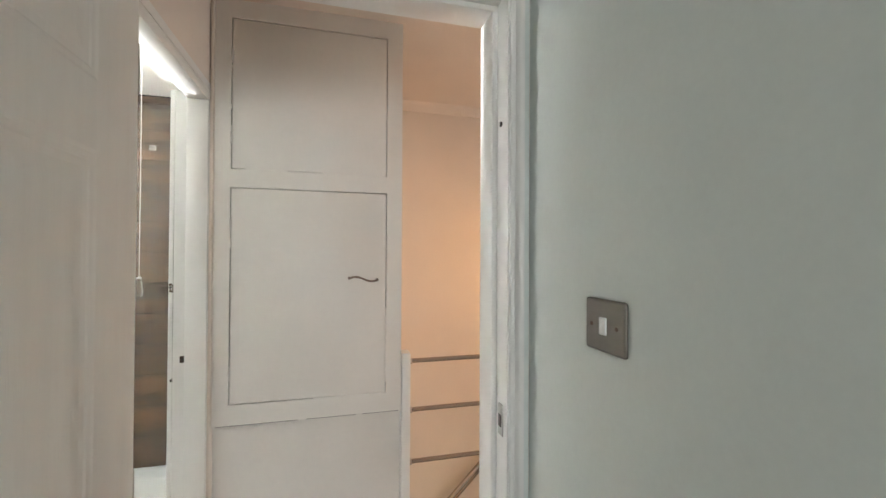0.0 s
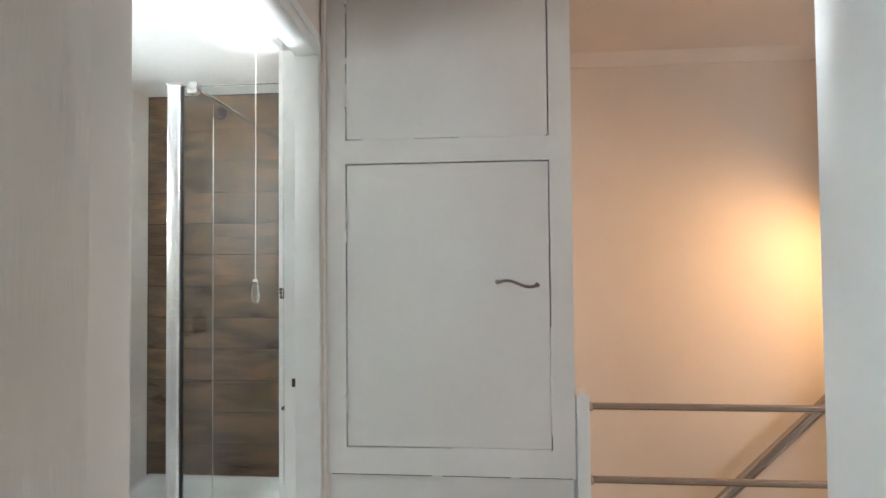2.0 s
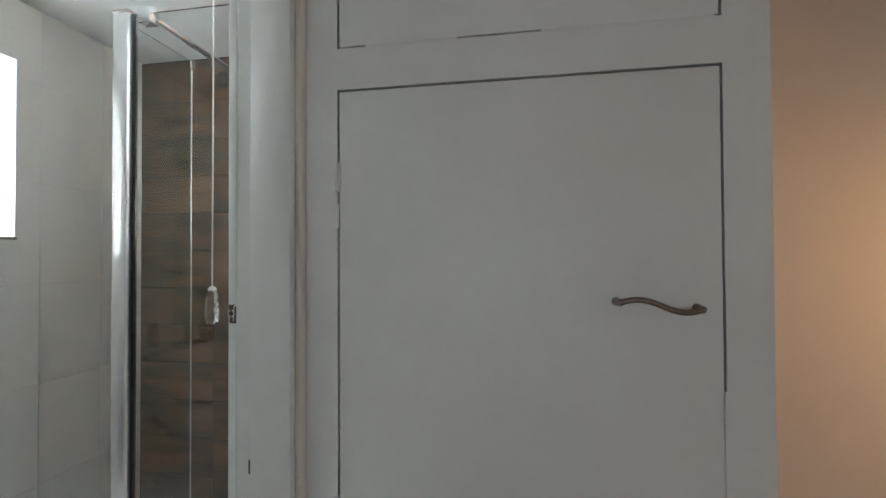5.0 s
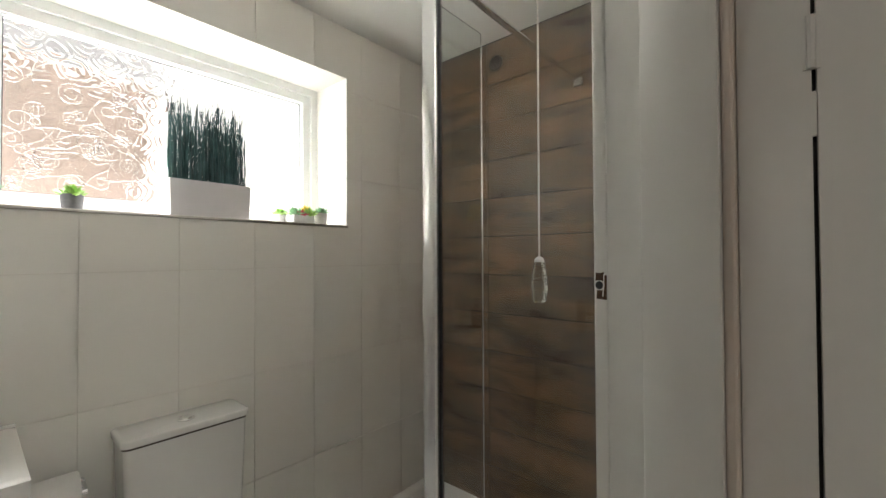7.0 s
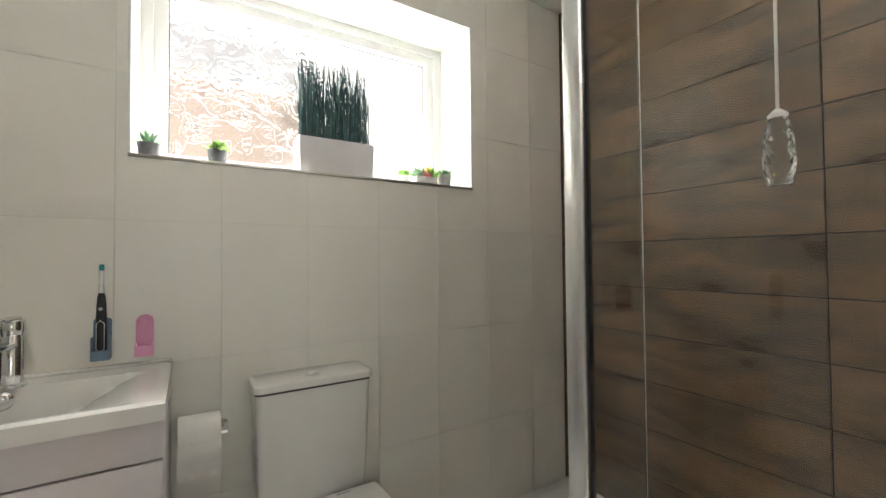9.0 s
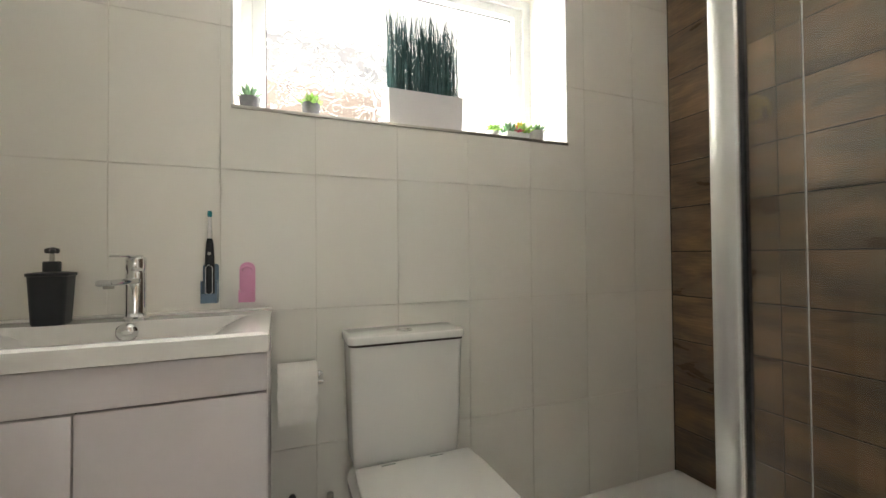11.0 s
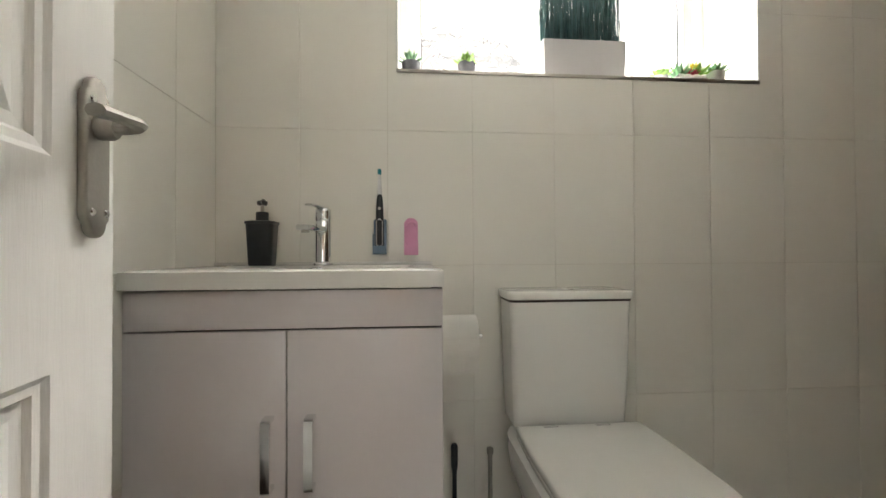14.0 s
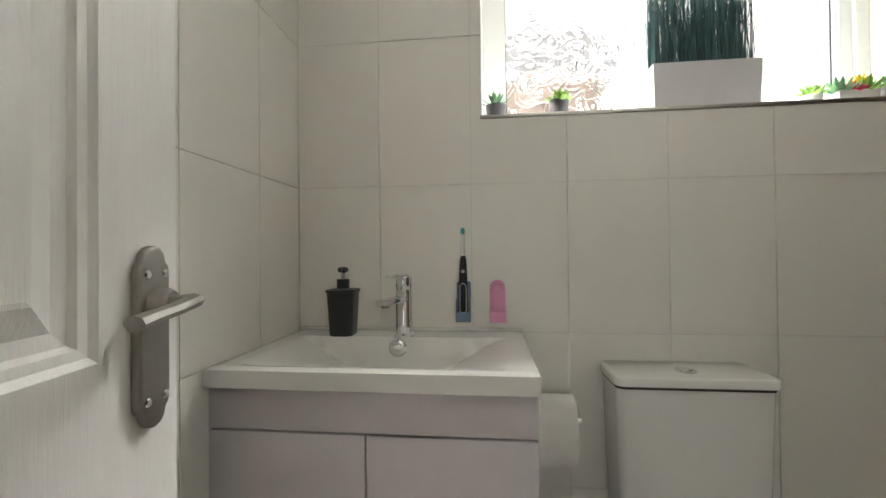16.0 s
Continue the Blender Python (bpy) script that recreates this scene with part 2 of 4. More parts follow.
M_CRYSTAL = glass("cut_crystal", (0.97, 1.0, 0.99), 0.03, 1.5)
M_CRYSTAL.node_tree.nodes["Principled BSDF"].inputs["Transmission Weight"].default_value = 1.0
kn, kl = M_CRYSTAL.node_tree.nodes, M_CRYSTAL.node_tree.links
kc, kv, kb = kn.new("ShaderNodeTexCoord"), kn.new("ShaderNodeTexVoronoi"), kn.new("ShaderNodeBump")
kv.inputs["Scale"].default_value = 95.0
kb.inputs["Strength"].default_value, kb.inputs["Distance"].default_value = 0.6, 0.003
kl.new(kc.outputs["Object"], kv.inputs["Vector"])
kl.new(kv.outputs["Distance"], kb.inputs["Height"])
kl.new(kb.outputs[0], kn["Principled BSDF"].inputs["Normal"])
M_SPONGE = mat("yellow_sponge", (0.72, 0.52, 0.12), 0.95, var=0.2, scale=60, fine=260, bump=0.5)
M_CORD = mat("white_cord", (0.72, 0.70, 0.66), 0.8, var=0.08, scale=200)
M_BRASS = mat("dull_brass", (0.42, 0.30, 0.16), 0.4, 1.0, var=0.2, scale=60)
M_RUST = mat("rusty_strike_steel", (0.10, 0.06, 0.04), 0.7, 0.6, var=0.5, scale=120, fine=400, bump=0.2)

# ---- building helpers ----


def box(bm, x0, x1, y0, y1, z0, z1):
    """A box between two corners, added to bm."""
    vs = [bm.verts.new((x, y, z)) for x in (x0, x1) for y in (y0, y1) for z in (z0, z1)]
    for f in ((0, 1, 3, 2), (4, 6, 7, 5), (0, 4, 5, 1), (2, 3, 7, 6), (0, 2, 6, 4), (1, 5, 7, 3)):
        bm.faces.new([vs[i] for i in f])
    return vs


def boxes(*spans):
    bm = bmesh.new()
    for s in spans:
        box(bm, *s)
    bmesh.ops.recalc_face_normals(bm, faces=bm.faces)
    return bm


def rbox(x0, x1, y0, y1, z0, z1, r=0.005, seg=2):
    """A box with rounded edges."""
    bm = boxes((x0, x1, y0, y1, z0, z1))
    bmesh.ops.bevel(bm, geom=bm.edges[:], offset=r, segments=seg, affect="EDGES", profile=0.5)
    return bm


def lathe(profile, seg=24, axis="z", at=(0, 0, 0)):
    """A turned solid from (radius, height) pairs."""
    bm = bmesh.new()
    rings = []
    for r, h in profile:
        ring = []
        for i in range(seg):
            a = 2 * math.pi * i / seg
            c, s = r * math.cos(a), r * math.sin(a)
            v = {"z": (c, s, h), "x": (h, c, s), "y": (c, h, s)}[axis]
            ring.append(bm.verts.new((v[0] + at[0], v[1] + at[1], v[2] + at[2])))
        rings.append(ring)
    for a, b in zip(rings, rings[1:]):
        for i in range(seg):
            bm.faces.new((a[i], a[(i + 1) % seg], b[(i + 1) % seg], b[i]))
    bm.faces.new(rings[0][::-1])
    bm.faces.new(rings[-1])
    bmesh.ops.recalc_face_normals(bm, faces=bm.faces)
    return bm


def tube(path, r, seg=12, flat=1.0):
    """A round bar along a path of points; r may be a list."""
    bm = bmesh.new()
    pts = [Vector(p) for p in path]
    rings = []
    up = Vector((0, 0, 1))
    for i, p in enumerate(pts):
        d = (pts[min(i + 1, len(pts) - 1)] - pts[max(i - 1, 0)]).normalized()
        if abs(d.dot(up)) > 0.95:
            up = Vector((1, 0, 0))
        u = d.cross(up).normalized()
        v = u.cross(d).normalized()
        rad = r[i] if isinstance(r, (list, tuple)) else r
        rings.append([bm.verts.new(p + u * rad * math.cos(2 * math.pi * k / seg) + v * rad * flat * math.sin(2 * math.pi * k / seg)) for k in range(seg)])
    for a, b in zip(rings, rings[1:]):
        for i in range(seg):
            bm.faces.new((a[i], a[(i + 1) % seg], b[(i + 1) % seg], b[i]))
    bm.faces.new(rings[0][::-1])
    bm.faces.new(rings[-1])
    bmesh.ops.recalc_face_normals(bm, faces=bm.faces)
    return bm


def join(*bms):
    out = bms[0]
    for b in bms[1:]:
        me = bpy.data.meshes.new("tmp")
        b.to_mesh(me)
        out.from_mesh(me)
        b.free()
        bpy.data.meshes.remove(me)
    return out


def prism(outline, h0, h1, axis="z", r=0.0, seg=2):
    """A plate from a closed outline, from h0 to h1 along an axis, edges rounded by r."""
    bm = bmesh.new()

    def put(p, h):
        return {"z": (p[0], p[1], h), "x": (h, p[0], p[1]), "y": (p[0], h, p[1])}[axis]
    a = [bm.verts.new(put(p, h0)) for p in outline]
    b = [bm.verts.new(put(p, h1)) for p in outline]
    fa, fb = bm.faces.new(a), bm.faces.new(b)
    n = len(outline)
    for i in range(n):
        bm.faces.new((a[i], a[(i + 1) % n], b[(i + 1) % n], b[i]))
    bmesh.ops.recalc_face_normals(bm, faces=bm.faces)
    if r:
        bmesh.ops.bevel(bm, geom=list(set(fa.edges) | set(fb.edges)), offset=r, segments=seg, affect="EDGES", profile=0.5)
    return bm


def rounded(x0, x1, y0, y1, r, n=6):
    """Outline of a rectangle with rounded corners."""
    out = []
    for cx, cy, a0 in ((x1 - r, y1 - r, 0), (x0 + r, y1 - r, 90), (x0 + r, y0 + r, 180), (x1 - r, y0 + r, 270)):
        for i in range(n + 1):
            a = radians(a0 + 90 * i / n)
            out.append((cx + r * math.cos(a), cy + r * math.sin(a)))
    return out


def mesh(name, bm, material, smooth=True):
    me = bpy.data.meshes.new(name)
    if smooth:
        for f in bm.faces:
            f.smooth = True
    bm.to_mesh(me)
    bm.free()
    me.materials.append(material)
    if smooth:
        me.set_sharp_from_angle(angle=radians(40))
    return me


def part(name, bm, material, parent=None, label="", smooth=True):
    ob = new(name, mesh(name, bm, material, smooth))
    if parent is not None:
        ob.parent = parent
    return tagged(ob, label)


def thing(name, label, category, at=(0, 0, 0), group="", rz=0):
    ob = new(name)
    ob.empty_display_size = 0.05
    ob.matrix_world = pose(*at, rz=rz)
    return tagged(ob, label, category, group)


def setting(name, bm, material, label=""):
    return tagged(part(name, bm, material, smooth=False), label, kind="structure")


# ---- the structure ----
XW, YS, YN = -2.6, 1.104, 3.29       # bathroom: window wall, side wall, shower wall (tile faces)
XP0, XP1 = -1.235, -1.115            # partition between bathroom and landing
DY0, DY1, HEAD = 1.385, 2.118, 1.972  # bathroom doorway
WY0, WY1, WZ0, WZ1 = 1.617, 2.75, 1.431, 2.105  # window opening
BX0, BX1 = -1.107, -0.300             # bedroom doorway
YB0, YB1 = 1.29, 1.421               # its wall
YC = 2.122                           # front of the fitted cupboard
T = 0.003

bx = XW - T
wall_window = setting("wall_west", boxes((bx - 0.30, bx, 0.9, WY0 - T, FLOOR, CEIL + 0.1), (bx - 0.30, bx, WY1 + T, 3.5, FLOOR, CEIL + 0.1),
    (bx - 0.30, bx, WY0 - T, WY1 + T, FLOOR, WZ0 - 0.014), (bx - 0.30, bx, WY0 - T, WY1 + T, WZ1 + T, CEIL + 0.1)), M_GROUT, "white-tiled bathroom wall with a high window")
wall_shower = setting("wall_north", boxes((bx, XP1 - 0.02, YN + T, YN + 0.12, FLOOR, CEIL + 0.1)), M_DGROUT, "bathroom wall clad in dark wood-look planks")
wall_side = setting("wall_south", boxes((bx, XP0, YS - T - 0.10, YS - T, FLOOR, CEIL + 0.1)), M_GROUT, "white-tiled bathroom side wall")
wall_part = setting("wall_partition", boxes((XP0, XP1, YB1 - 0.42, DY0, FLOOR, CEIL + 0.1), (XP0, XP1, DY1 + 0.018, YN + T, FLOOR, CEIL + 0.1),
    (XP0, XP1, DY0, DY1 + 0.018, HEAD + 0.012, CEIL + 0.1)), M_PLASTER, "cream plastered wall with the bathroom doorway")
# white skin on the unseen side, added to throw more light into the bathroom
setting("wall_partition_tiles", boxes((XP0 - 0.0025, XP0, DY1 + 0.075, 2.447, FLOOR, CEIL), (XP0 - 0.0025, XP0, YS, DY0 - 0.03, FLOOR, CEIL), (XP0 - 0.0025, XP0, DY0 - 0.03, DY1 + 0.075, HEAD + 0.075, CEIL)), M_TILE, "unseen white inner face of the partition, added to bounce light")
setting("wall_bedroom", boxes((XP1, BX0 - 0.012, YB0, YB1, FLOOR, CEIL + 0.1), (BX1 + 0.016, 1.4, YB0 + 0.006, YB1, FLOOR, CEIL + 0.1),
    (BX0 - 0.012, BX1 + 0.016, YB0, YB1, HEAD + 0.012, CEIL + 0.1)), M_PLASTER, "cream wall with the bedroom doorway")
setting("wall_bedroom_return", boxes((BX1 + 0.016, -0.246, YB0, YB0 + 0.006, FLOOR, CEIL + 0.1)), M_ROOM)
setting("wall_bedroom_east", boxes((-0.245, -0.13, -2.4, YB0, FLOOR, CEIL + 0.1)), M_ROOM, "pale grey-green painted bedroom wall")
setting("wall_bedroom_west", boxes((-3.3, -3.2, -2.4, 1.0, FLOOR, CEIL + 0.1)), M_ROOM)
setting("wall_bedroom_north", boxes((-3.2, XP0, 0.88, 0.99, FLOOR, CEIL + 0.1)), M_ROOM)
setting("wall_bedroom_south", boxes((-3.3, -1.55, -2.5, -2.4, FLOOR, CEIL + 0.1), (-0.35, -0.13, -2.5, -2.4, FLOOR, CEIL + 0.1),
    (-1.55, -0.35, -2.5, -2.4, FLOOR, 0.9), (-1.55, -0.35, -2.5, -2.4, 2.05, CEIL + 0.1)), M_ROOM)
YF = 3.0
setting("wall_stairwell", boxes((XP1, 1.30, YF, YF + 0.1, -2.8, CEIL + 0.1)), M_STAIR, "peach-painted stairwell wall")
# the opening in the unseen end wall at x = 2.2 only serves landing_window_daylight
setting("wall_stairwell_east", boxes((1.16, 1.28, 2.72, YF, -2.8, CEIL + 0.1), (2.2, 2.3, YB1, YF, FLOOR, 0.6), (2.2, 2.3, YB1, YF, 1.9, CEIL + 0.1), (2.2, 2.3, YB1, 1.46, 0.6, 1.9), (2.2, 2.3, 2.10, YF, 0.6, 1.9)), M_STAIR)
setting("wall_landing_north", boxes((1.16, 2.3, YF, YF + 0.1, FLOOR, CEIL + 0.1)), M_STAIR)
setting("wall_landing_south", boxes((1.4, 2.3, YB0, YB1, FLOOR, CEIL + 0.1)), M_PLASTER)
setting("wall_under_landing", boxes((XP1, 1.2, 2.06, 2.12, -2.8, FLOOR - 0.2)), M_STAIR)
setting("ceiling_bathroom", boxes((bx, XP0, YS - T, YN + T, CEIL, CEIL + 0.08)), M_CEIL, "white bathroom ceiling")
setting("ceiling_landing", boxes((XP1, 2.3, YB1, YF, CEIL, CEIL + 0.08)), M_STAIR, "peach-painted landing ceiling")
setting("ceiling_bedroom", boxes((-3.3, -0.13, -2.4, YB0, CEIL, CEIL + 0.08)), M_CEIL)
# bathroom floor is out of view; its pale colour is chosen to bounce light
setting("floor_bathroom", boxes((bx, XP1, YS - T, YN + T, FLOOR - 0.2, FLOOR)), M_FLOORT, "pale bathroom vinyl floor")
setting("floor_landing", boxes((XP1, 1.2, YB1, 2.15, FLOOR - 0.2, FLOOR), (1.2, 2.3, YB1, YF, FLOOR - 0.2, FLOOR)), M_CARPET, "beige carpeted landing floor")
setting("floor_bedroom", boxes((-3.3, -0.13, -2.4, YB1, FLOOR - 0.2, FLOOR)), M_CARPET, "beige carpeted bedroom floor")
setting("floor_below", boxes((XP1, 2.3, 2.0, YF, -2.9, -2.8)), M_CARPET)

# ---- tiling and planks are at the end; door linings, doors, window first ----


def door_frame(name, label, run, x0, x1, y0, y1, head, stop_at, stop_w, stop_t):
    """Linings of a doorway whose passage runs along 'run', with a planted stop; jambs 28 mm thick inside the wall's opening."""
    f = tagged(new(name), label, kind="structure")
    d, s = 0.028, stop_t
    if run == "x":  # passage along x, jambs stand at y0 and y1
        part("lining", boxes((x0, x1, y0 - d, y0, FLOOR, head)), M_GLOSS, f, smooth=False)
        part("lining", boxes((x0, x1, y1, y1 + d, FLOOR, head)), M_GLOSS, f, smooth=False)
        part("head_lining", boxes((x0, x1, y0 - d, y1 + d, head, head + d)), M_GLOSS, f, smooth=False)
        a, b = stop_at, stop_at + stop_w
        part("door_stop", rbox(a, b, y0, y0 + s, FLOOR, head - s, 0.002), M_GLOSS, f)
        part("door_stop", rbox(a, b, y1 - s, y1, FLOOR, head - s, 0.002), M_GLOSS, f)
        part("head_stop", rbox(a, b, y0, y1, head - s, head, 0.002), M_GLOSS, f)
    else:
        part("lining", boxes((x0 - d, x0, y0, y1, FLOOR, head)), M_GLOSS, f, smooth=False)
        part("lining", boxes((x1, x1 + d, y0, y1, FLOOR, head)), M_GLOSS, f, smooth=False)
        part("head_lining", boxes((x0 - d, x1 + d, y0, y1, head, head + d)), M_GLOSS, f, smooth=False)
        a, b = stop_at, stop_at + stop_w
        part("door_stop", rbox(x0, x0 + s, a, b, FLOOR, head - s, 0.002), M_GLOSS, f)
        part("door_stop", rbox(x1 - s, x1, a, b, FLOOR, head - s, 0.002), M_GLOSS, f)
        part("head_stop", rbox(x0, x1, a, b, head - s, head, 0.002), M_GLOSS, f)
    return f


# bathroom doorway: the stop sits on the landing half of the lining
fb = door_frame("door_frame_bathroom", "white gloss wooden door lining with stop and worn strikes", "x", XP0 - 0.004, XP1 + 0.004, DY0, DY1 + 0.008, HEAD, -1.182, 0.070, 0.034)
part("architrave", rbox(XP0 - 0.009, XP0 - 0.004, DY1 + 0.037, DY1 + 0.072, FLOOR, HEAD + 0.062, 0.004), M_GLOSS, fb)
part("architrave", rbox(XP0 - 0.018, XP0 - 0.004, DY0 - 0.05, DY1 + 0.028, HEAD + 0.030, HEAD + 0.072, 0.004), M_GLOSS, fb)


def strike(parent, x, y, z, w, h, hole):
    p = part("strike_plate", rbox(x - w / 2, x + w / 2, y - 0.0025, y + 0.002, z - h / 2, z + h / 2, 0.001), M_RUST, parent, "worn dark metal strike plate")
    part("latch_hole", boxes((x - w * 0.28, x + w * 0.28, y - 0.0045, y - 0.002, z - h * hole, z + h * hole)), M_GAP, p, smooth=False)
    return p


# rounded bead on the bathroom edge of the jamb, with the cut-out for the latch
part("lining_bead", rbox(XP0 - 0.0095, XP0 + 0.0065, DY1 + 0.005, DY1 + 0.036, FLOOR, HEAD, 0.003, 3), M_GLOSS, fb)
yk = DY1 + 0.005
ks = part("strike_plate", prism([(-1.2415, 1.2735), (-1.2385, 1.2725), (-1.2355, 1.2728), (-1.2325, 1.2742), (-1.2318, 1.2705), (-1.2290, 1.2700), (-1.2292, 1.2410), (-1.2320, 1.2412), (-1.2408, 1.2420), (-1.2400, 1.2520), (-1.2418, 1.2640)], yk - 0.0012, yk + 0.001, "y"), M_RUST, fb, "worn rusty latch cut-out with paint round its edge")
part("latch_hole", prism([(-1.2370 + 0.0046 * math.cos(6.2832 * i / 24), 1.2582 + 0.0048 * math.sin(6.2832 * i / 24)) for i in range(24)], yk - 0.0022, yk - 0.0010, "y"), M_BLACK, ks)
part("paint_edge", tube([(-1.2370 + 0.0053 * math.cos(6.2832 * i / 24), yk - 0.0014, 1.2582 + 0.0056 * math.sin(6.2832 * i / 24)) for i in range(25)], 0.0008, 6), M_GLOSS, ks)
part("paint_edge", tube([(-1.2316, yk - 0.0013, 1.2715), (-1.2322, yk - 0.0013, 1.2560), (-1.2332, yk - 0.0013, 1.2450)], 0.0007, 6), M_GLOSS, ks)
strike(fb, -1.196, DY1 + 0.008, 0.998, 0.020, 0.024, 0.3)
strike(fb, -1.233, DY1 + 0.008, 0.925, 0.009, 0.016, 0.3)

# bedroom doorway: rebate on the bedroom side
fd = door_frame("door_frame_bedroom", "white gloss wooden door lining with moulded architrave", "y", BX0, BX1, YB0 - 0.004, YB1 + 0.004, HEAD, 1.345, YB1 + 0.004 - 1.345, 0.014)


def architrave_profile(w):
    return [(0, 0), (0, 0.012), (0.006, 0.016), (0.009, 0.007), (0.013, 0.007), (0.017, 0.018), (w * 0.75, 0.022), (w - 0.002, 0.022), (w, 0.018), (w, 0)]


def upright_moulding(x, y, sx, sy, w, z0, z1):
    return prism([(x + sx * a, y + sy * b) for a, b in architrave_profile(w)], z0, z1)


part("architrave", upright_moulding(BX1 + 0.004, YB0, 1, -1, 0.030, FLOOR, HEAD + 0.07), M_GLOSS, fd)
part("architrave", upright_moulding(BX0 - 0.012, YB0 - 0.004, -1, -1, 0.060, FLOOR, HEAD + 0.07), M_GLOSS, fd)
part("head_architrave", rbox(BX0 - 0.072, BX1 + 0.072, YB0 - 0.022, YB0 - 0.004, HEAD + 0.072, HEAD + 0.13, 0.004), M_GLOSS, fd)
k = part("strike_plate", rbox(BX1 - 0.003, BX1 + 0.002, 1.306, 1.330, 0.975, 1.045, 0.001), M_STEEL, fd, "steel latch strike plate")
part("latch_hole", boxes((BX1 - 0.0045, BX1 - 0.003, 1.311, 1.325, 0.995, 1.022)), M_GAP, k, smooth=False)
part("screw_hole", lathe([(0.006, 0), (0.006, 0.002)], 12, "x", (BX1 - 0.0025, 1.322, 1.685)), M_GAP, fd)


def panel_door(name, label, w, h, at, rz, handle_u=None, st=0.098, relief=1.0):
    """Moulded six-panel door. Local x runs from the hinge to the latch edge; the seen face is y = 0, the leaf behind it."""
    d = thing(name, label, "door", at, rz=rz)
    t, mid = 0.035, 0.085
    z0, z1 = 0.008, h
    rails = [(z0, 0.20), (0.82, 1.02), (1.575, 1.675), (h - 0.10, z1)]
    cols = [(st, w / 2 - mid / 2), (w / 2 + mid / 2, w - st)]
    spans = [(0, st, 0, t, z0, z1), (w - st, w, 0, t, z0, z1)]
    spans += [(st, w - st, 0, t, a, b) for a, b in rails]
    spans += [(w / 2 - mid / 2, w / 2 + mid / 2, 0, t, a[1], b[0]) for a, b in zip(rails, rails[1:])]
    part("leaf", boxes(*spans), M_DOOR, d, smooth=False)
    for za, zb in [(a[1], b[0]) for a, b in zip(rails, rails[1:])]:
        for (xa, xb) in cols:
            bm = bmesh.new()
            prev = None
            for inset, y in ((0, 0.0), (0.006, 0.004), (0.014, 0.005), (0.018, 0.010), (0.030, 0.011), (0.052, 0.003), (0.056, 0.0025)):
                ring = [bm.verts.new(p) for p in ((xa + inset, y * relief, za + inset), (xb - inset, y * relief, za + inset), (xb - inset, y * relief, zb - inset), (xa + inset, y * relief, zb - inset))]
                if prev:
                    for i in range(4):
                        bm.faces.new((prev[i], prev[(i + 1) % 4], ring[(i + 1) % 4], ring[i]))
                prev = ring
            bm.faces.new(prev)
            back = [bm.verts.new(p) for p in ((xa, 0.030, za), (xb, 0.030, za), (xb, 0.030, zb), (xa, 0.030, zb))]
            bm.faces.new(back)
            bmesh.ops.recalc_face_normals(bm, faces=bm.faces)
            part("door_panel", bm, M_DOOR, d, smooth=False)
    if handle_u:
        u, zc = handle_u, 0.997 - FLOOR - 0.006
        lobe = [(0.0145 * math.cos(radians(15 * i)), 0.0145 * math.sin(radians(15 * i))) for i in range(13)]
        out = [(u + 0.0205, zc - 0.060), (u + 0.0205, zc + 0.060), (u + 0.0190, zc + 0.066)]
        out += [(u + a, zc + 0.070 + b) for a, b in lobe] + [(u - 0.0190, zc + 0.066), (u - 0.0205, zc + 0.060)]
        out += [(u - 0.0205, zc - 0.060), (u - 0.0190, zc - 0.066)]
        out += [(u - a, zc - 0.070 - b) for a, b in lobe] + [(u + 0.0190, zc - 0.066)]
        hd = part("door_handle", prism(out, -0.010, 0.0, "y", 0.003, 3), M_NICKEL, d, "brushed nickel lever handle on a long backplate")
        for sx in (-0.012, 0.012):
            for sz in (-0.058, 0.058):
                part("screw", lathe([(0.0045, -0.0005), (0.0045, 0.001), (0.003, 0.0022)], 10, "y", (0, 0, 0)), M_CHROME, hd)
                o = hd.children[-1]
                o.matrix_local = pose(u + sx, -0.010, zc + sz, 0, 0, 180)
        zl = zc + 0.032
        part("lever_boss", lathe([(0.0135, -0.010), (0.0130, -0.022), (0.0105, -0.026)], 20, "y", (u, 0, zl)), M_NICKEL, hd)
        neck = [(u, -0.022, zl), (u, -0.034, zl), (u - 0.002, -0.043, zl + 0.001), (u - 0.009, -0.050, zl + 0.002), (u - 0.022, -0.053, zl + 0.001), (u - 0.042, -0.053, zl - 0.002), (u - 0.062, -0.052, zl - 0.004), (u - 0.084, -0.051, zl - 0.007)]
        part("lever", tube(neck, [0.0095, 0.0085, 0.0088, 0.0090, 0.0085, 0.0080, 0.0080, 0.0088], 8, 0.75), M_NICKEL, hd)
    return d


leaf = panel_door("bathroom_door", "open white moulded six-panel door with nickel lever handle", 0.674, HEAD - FLOOR - 0.012, (XP0 + 0.002, DY0 + 0.003, FLOOR), 187.2, 0.629)
leaf2 = panel_door("bedroom_door", "open white moulded panel door against the wall", 0.745, HEAD - FLOOR - 0.012, (-1.007, YB0 - 0.008 - 0.745, FLOOR), 90.0, None, 0.125, 0.35)
for zh in (0.25, 1.0, 1.75):
    part("hinge", lathe([(0.005, -0.045), (0.005, 0.045)], 10, "z", (0.747, 0.004, zh)), M_STEEL, leaf2)

# light switch beside the bedroom doorway
sw = thing("light_switch", "brushed steel single light switch with white rocker", "light switch", (-0.245, 1.015, 1.272))
part("backplate", rbox(-0.0085, 0.0, -0.050, 0.050, -0.0425, 0.0425, 0.0055, 4), M_GUNMETAL, sw)
part("rocker", rbox(-0.0125, -0.0085, -0.008, 0.008, -0.014, 0.014, 0.0015), M_WHITEP, sw, "white rocker")
for s in (-1, 1):
    part("screw", lathe([(0.0035, -0.0095), (0.0035, -0.0085)], 10, "x", (0, s * 0.031, 0)), M_RUST, sw)

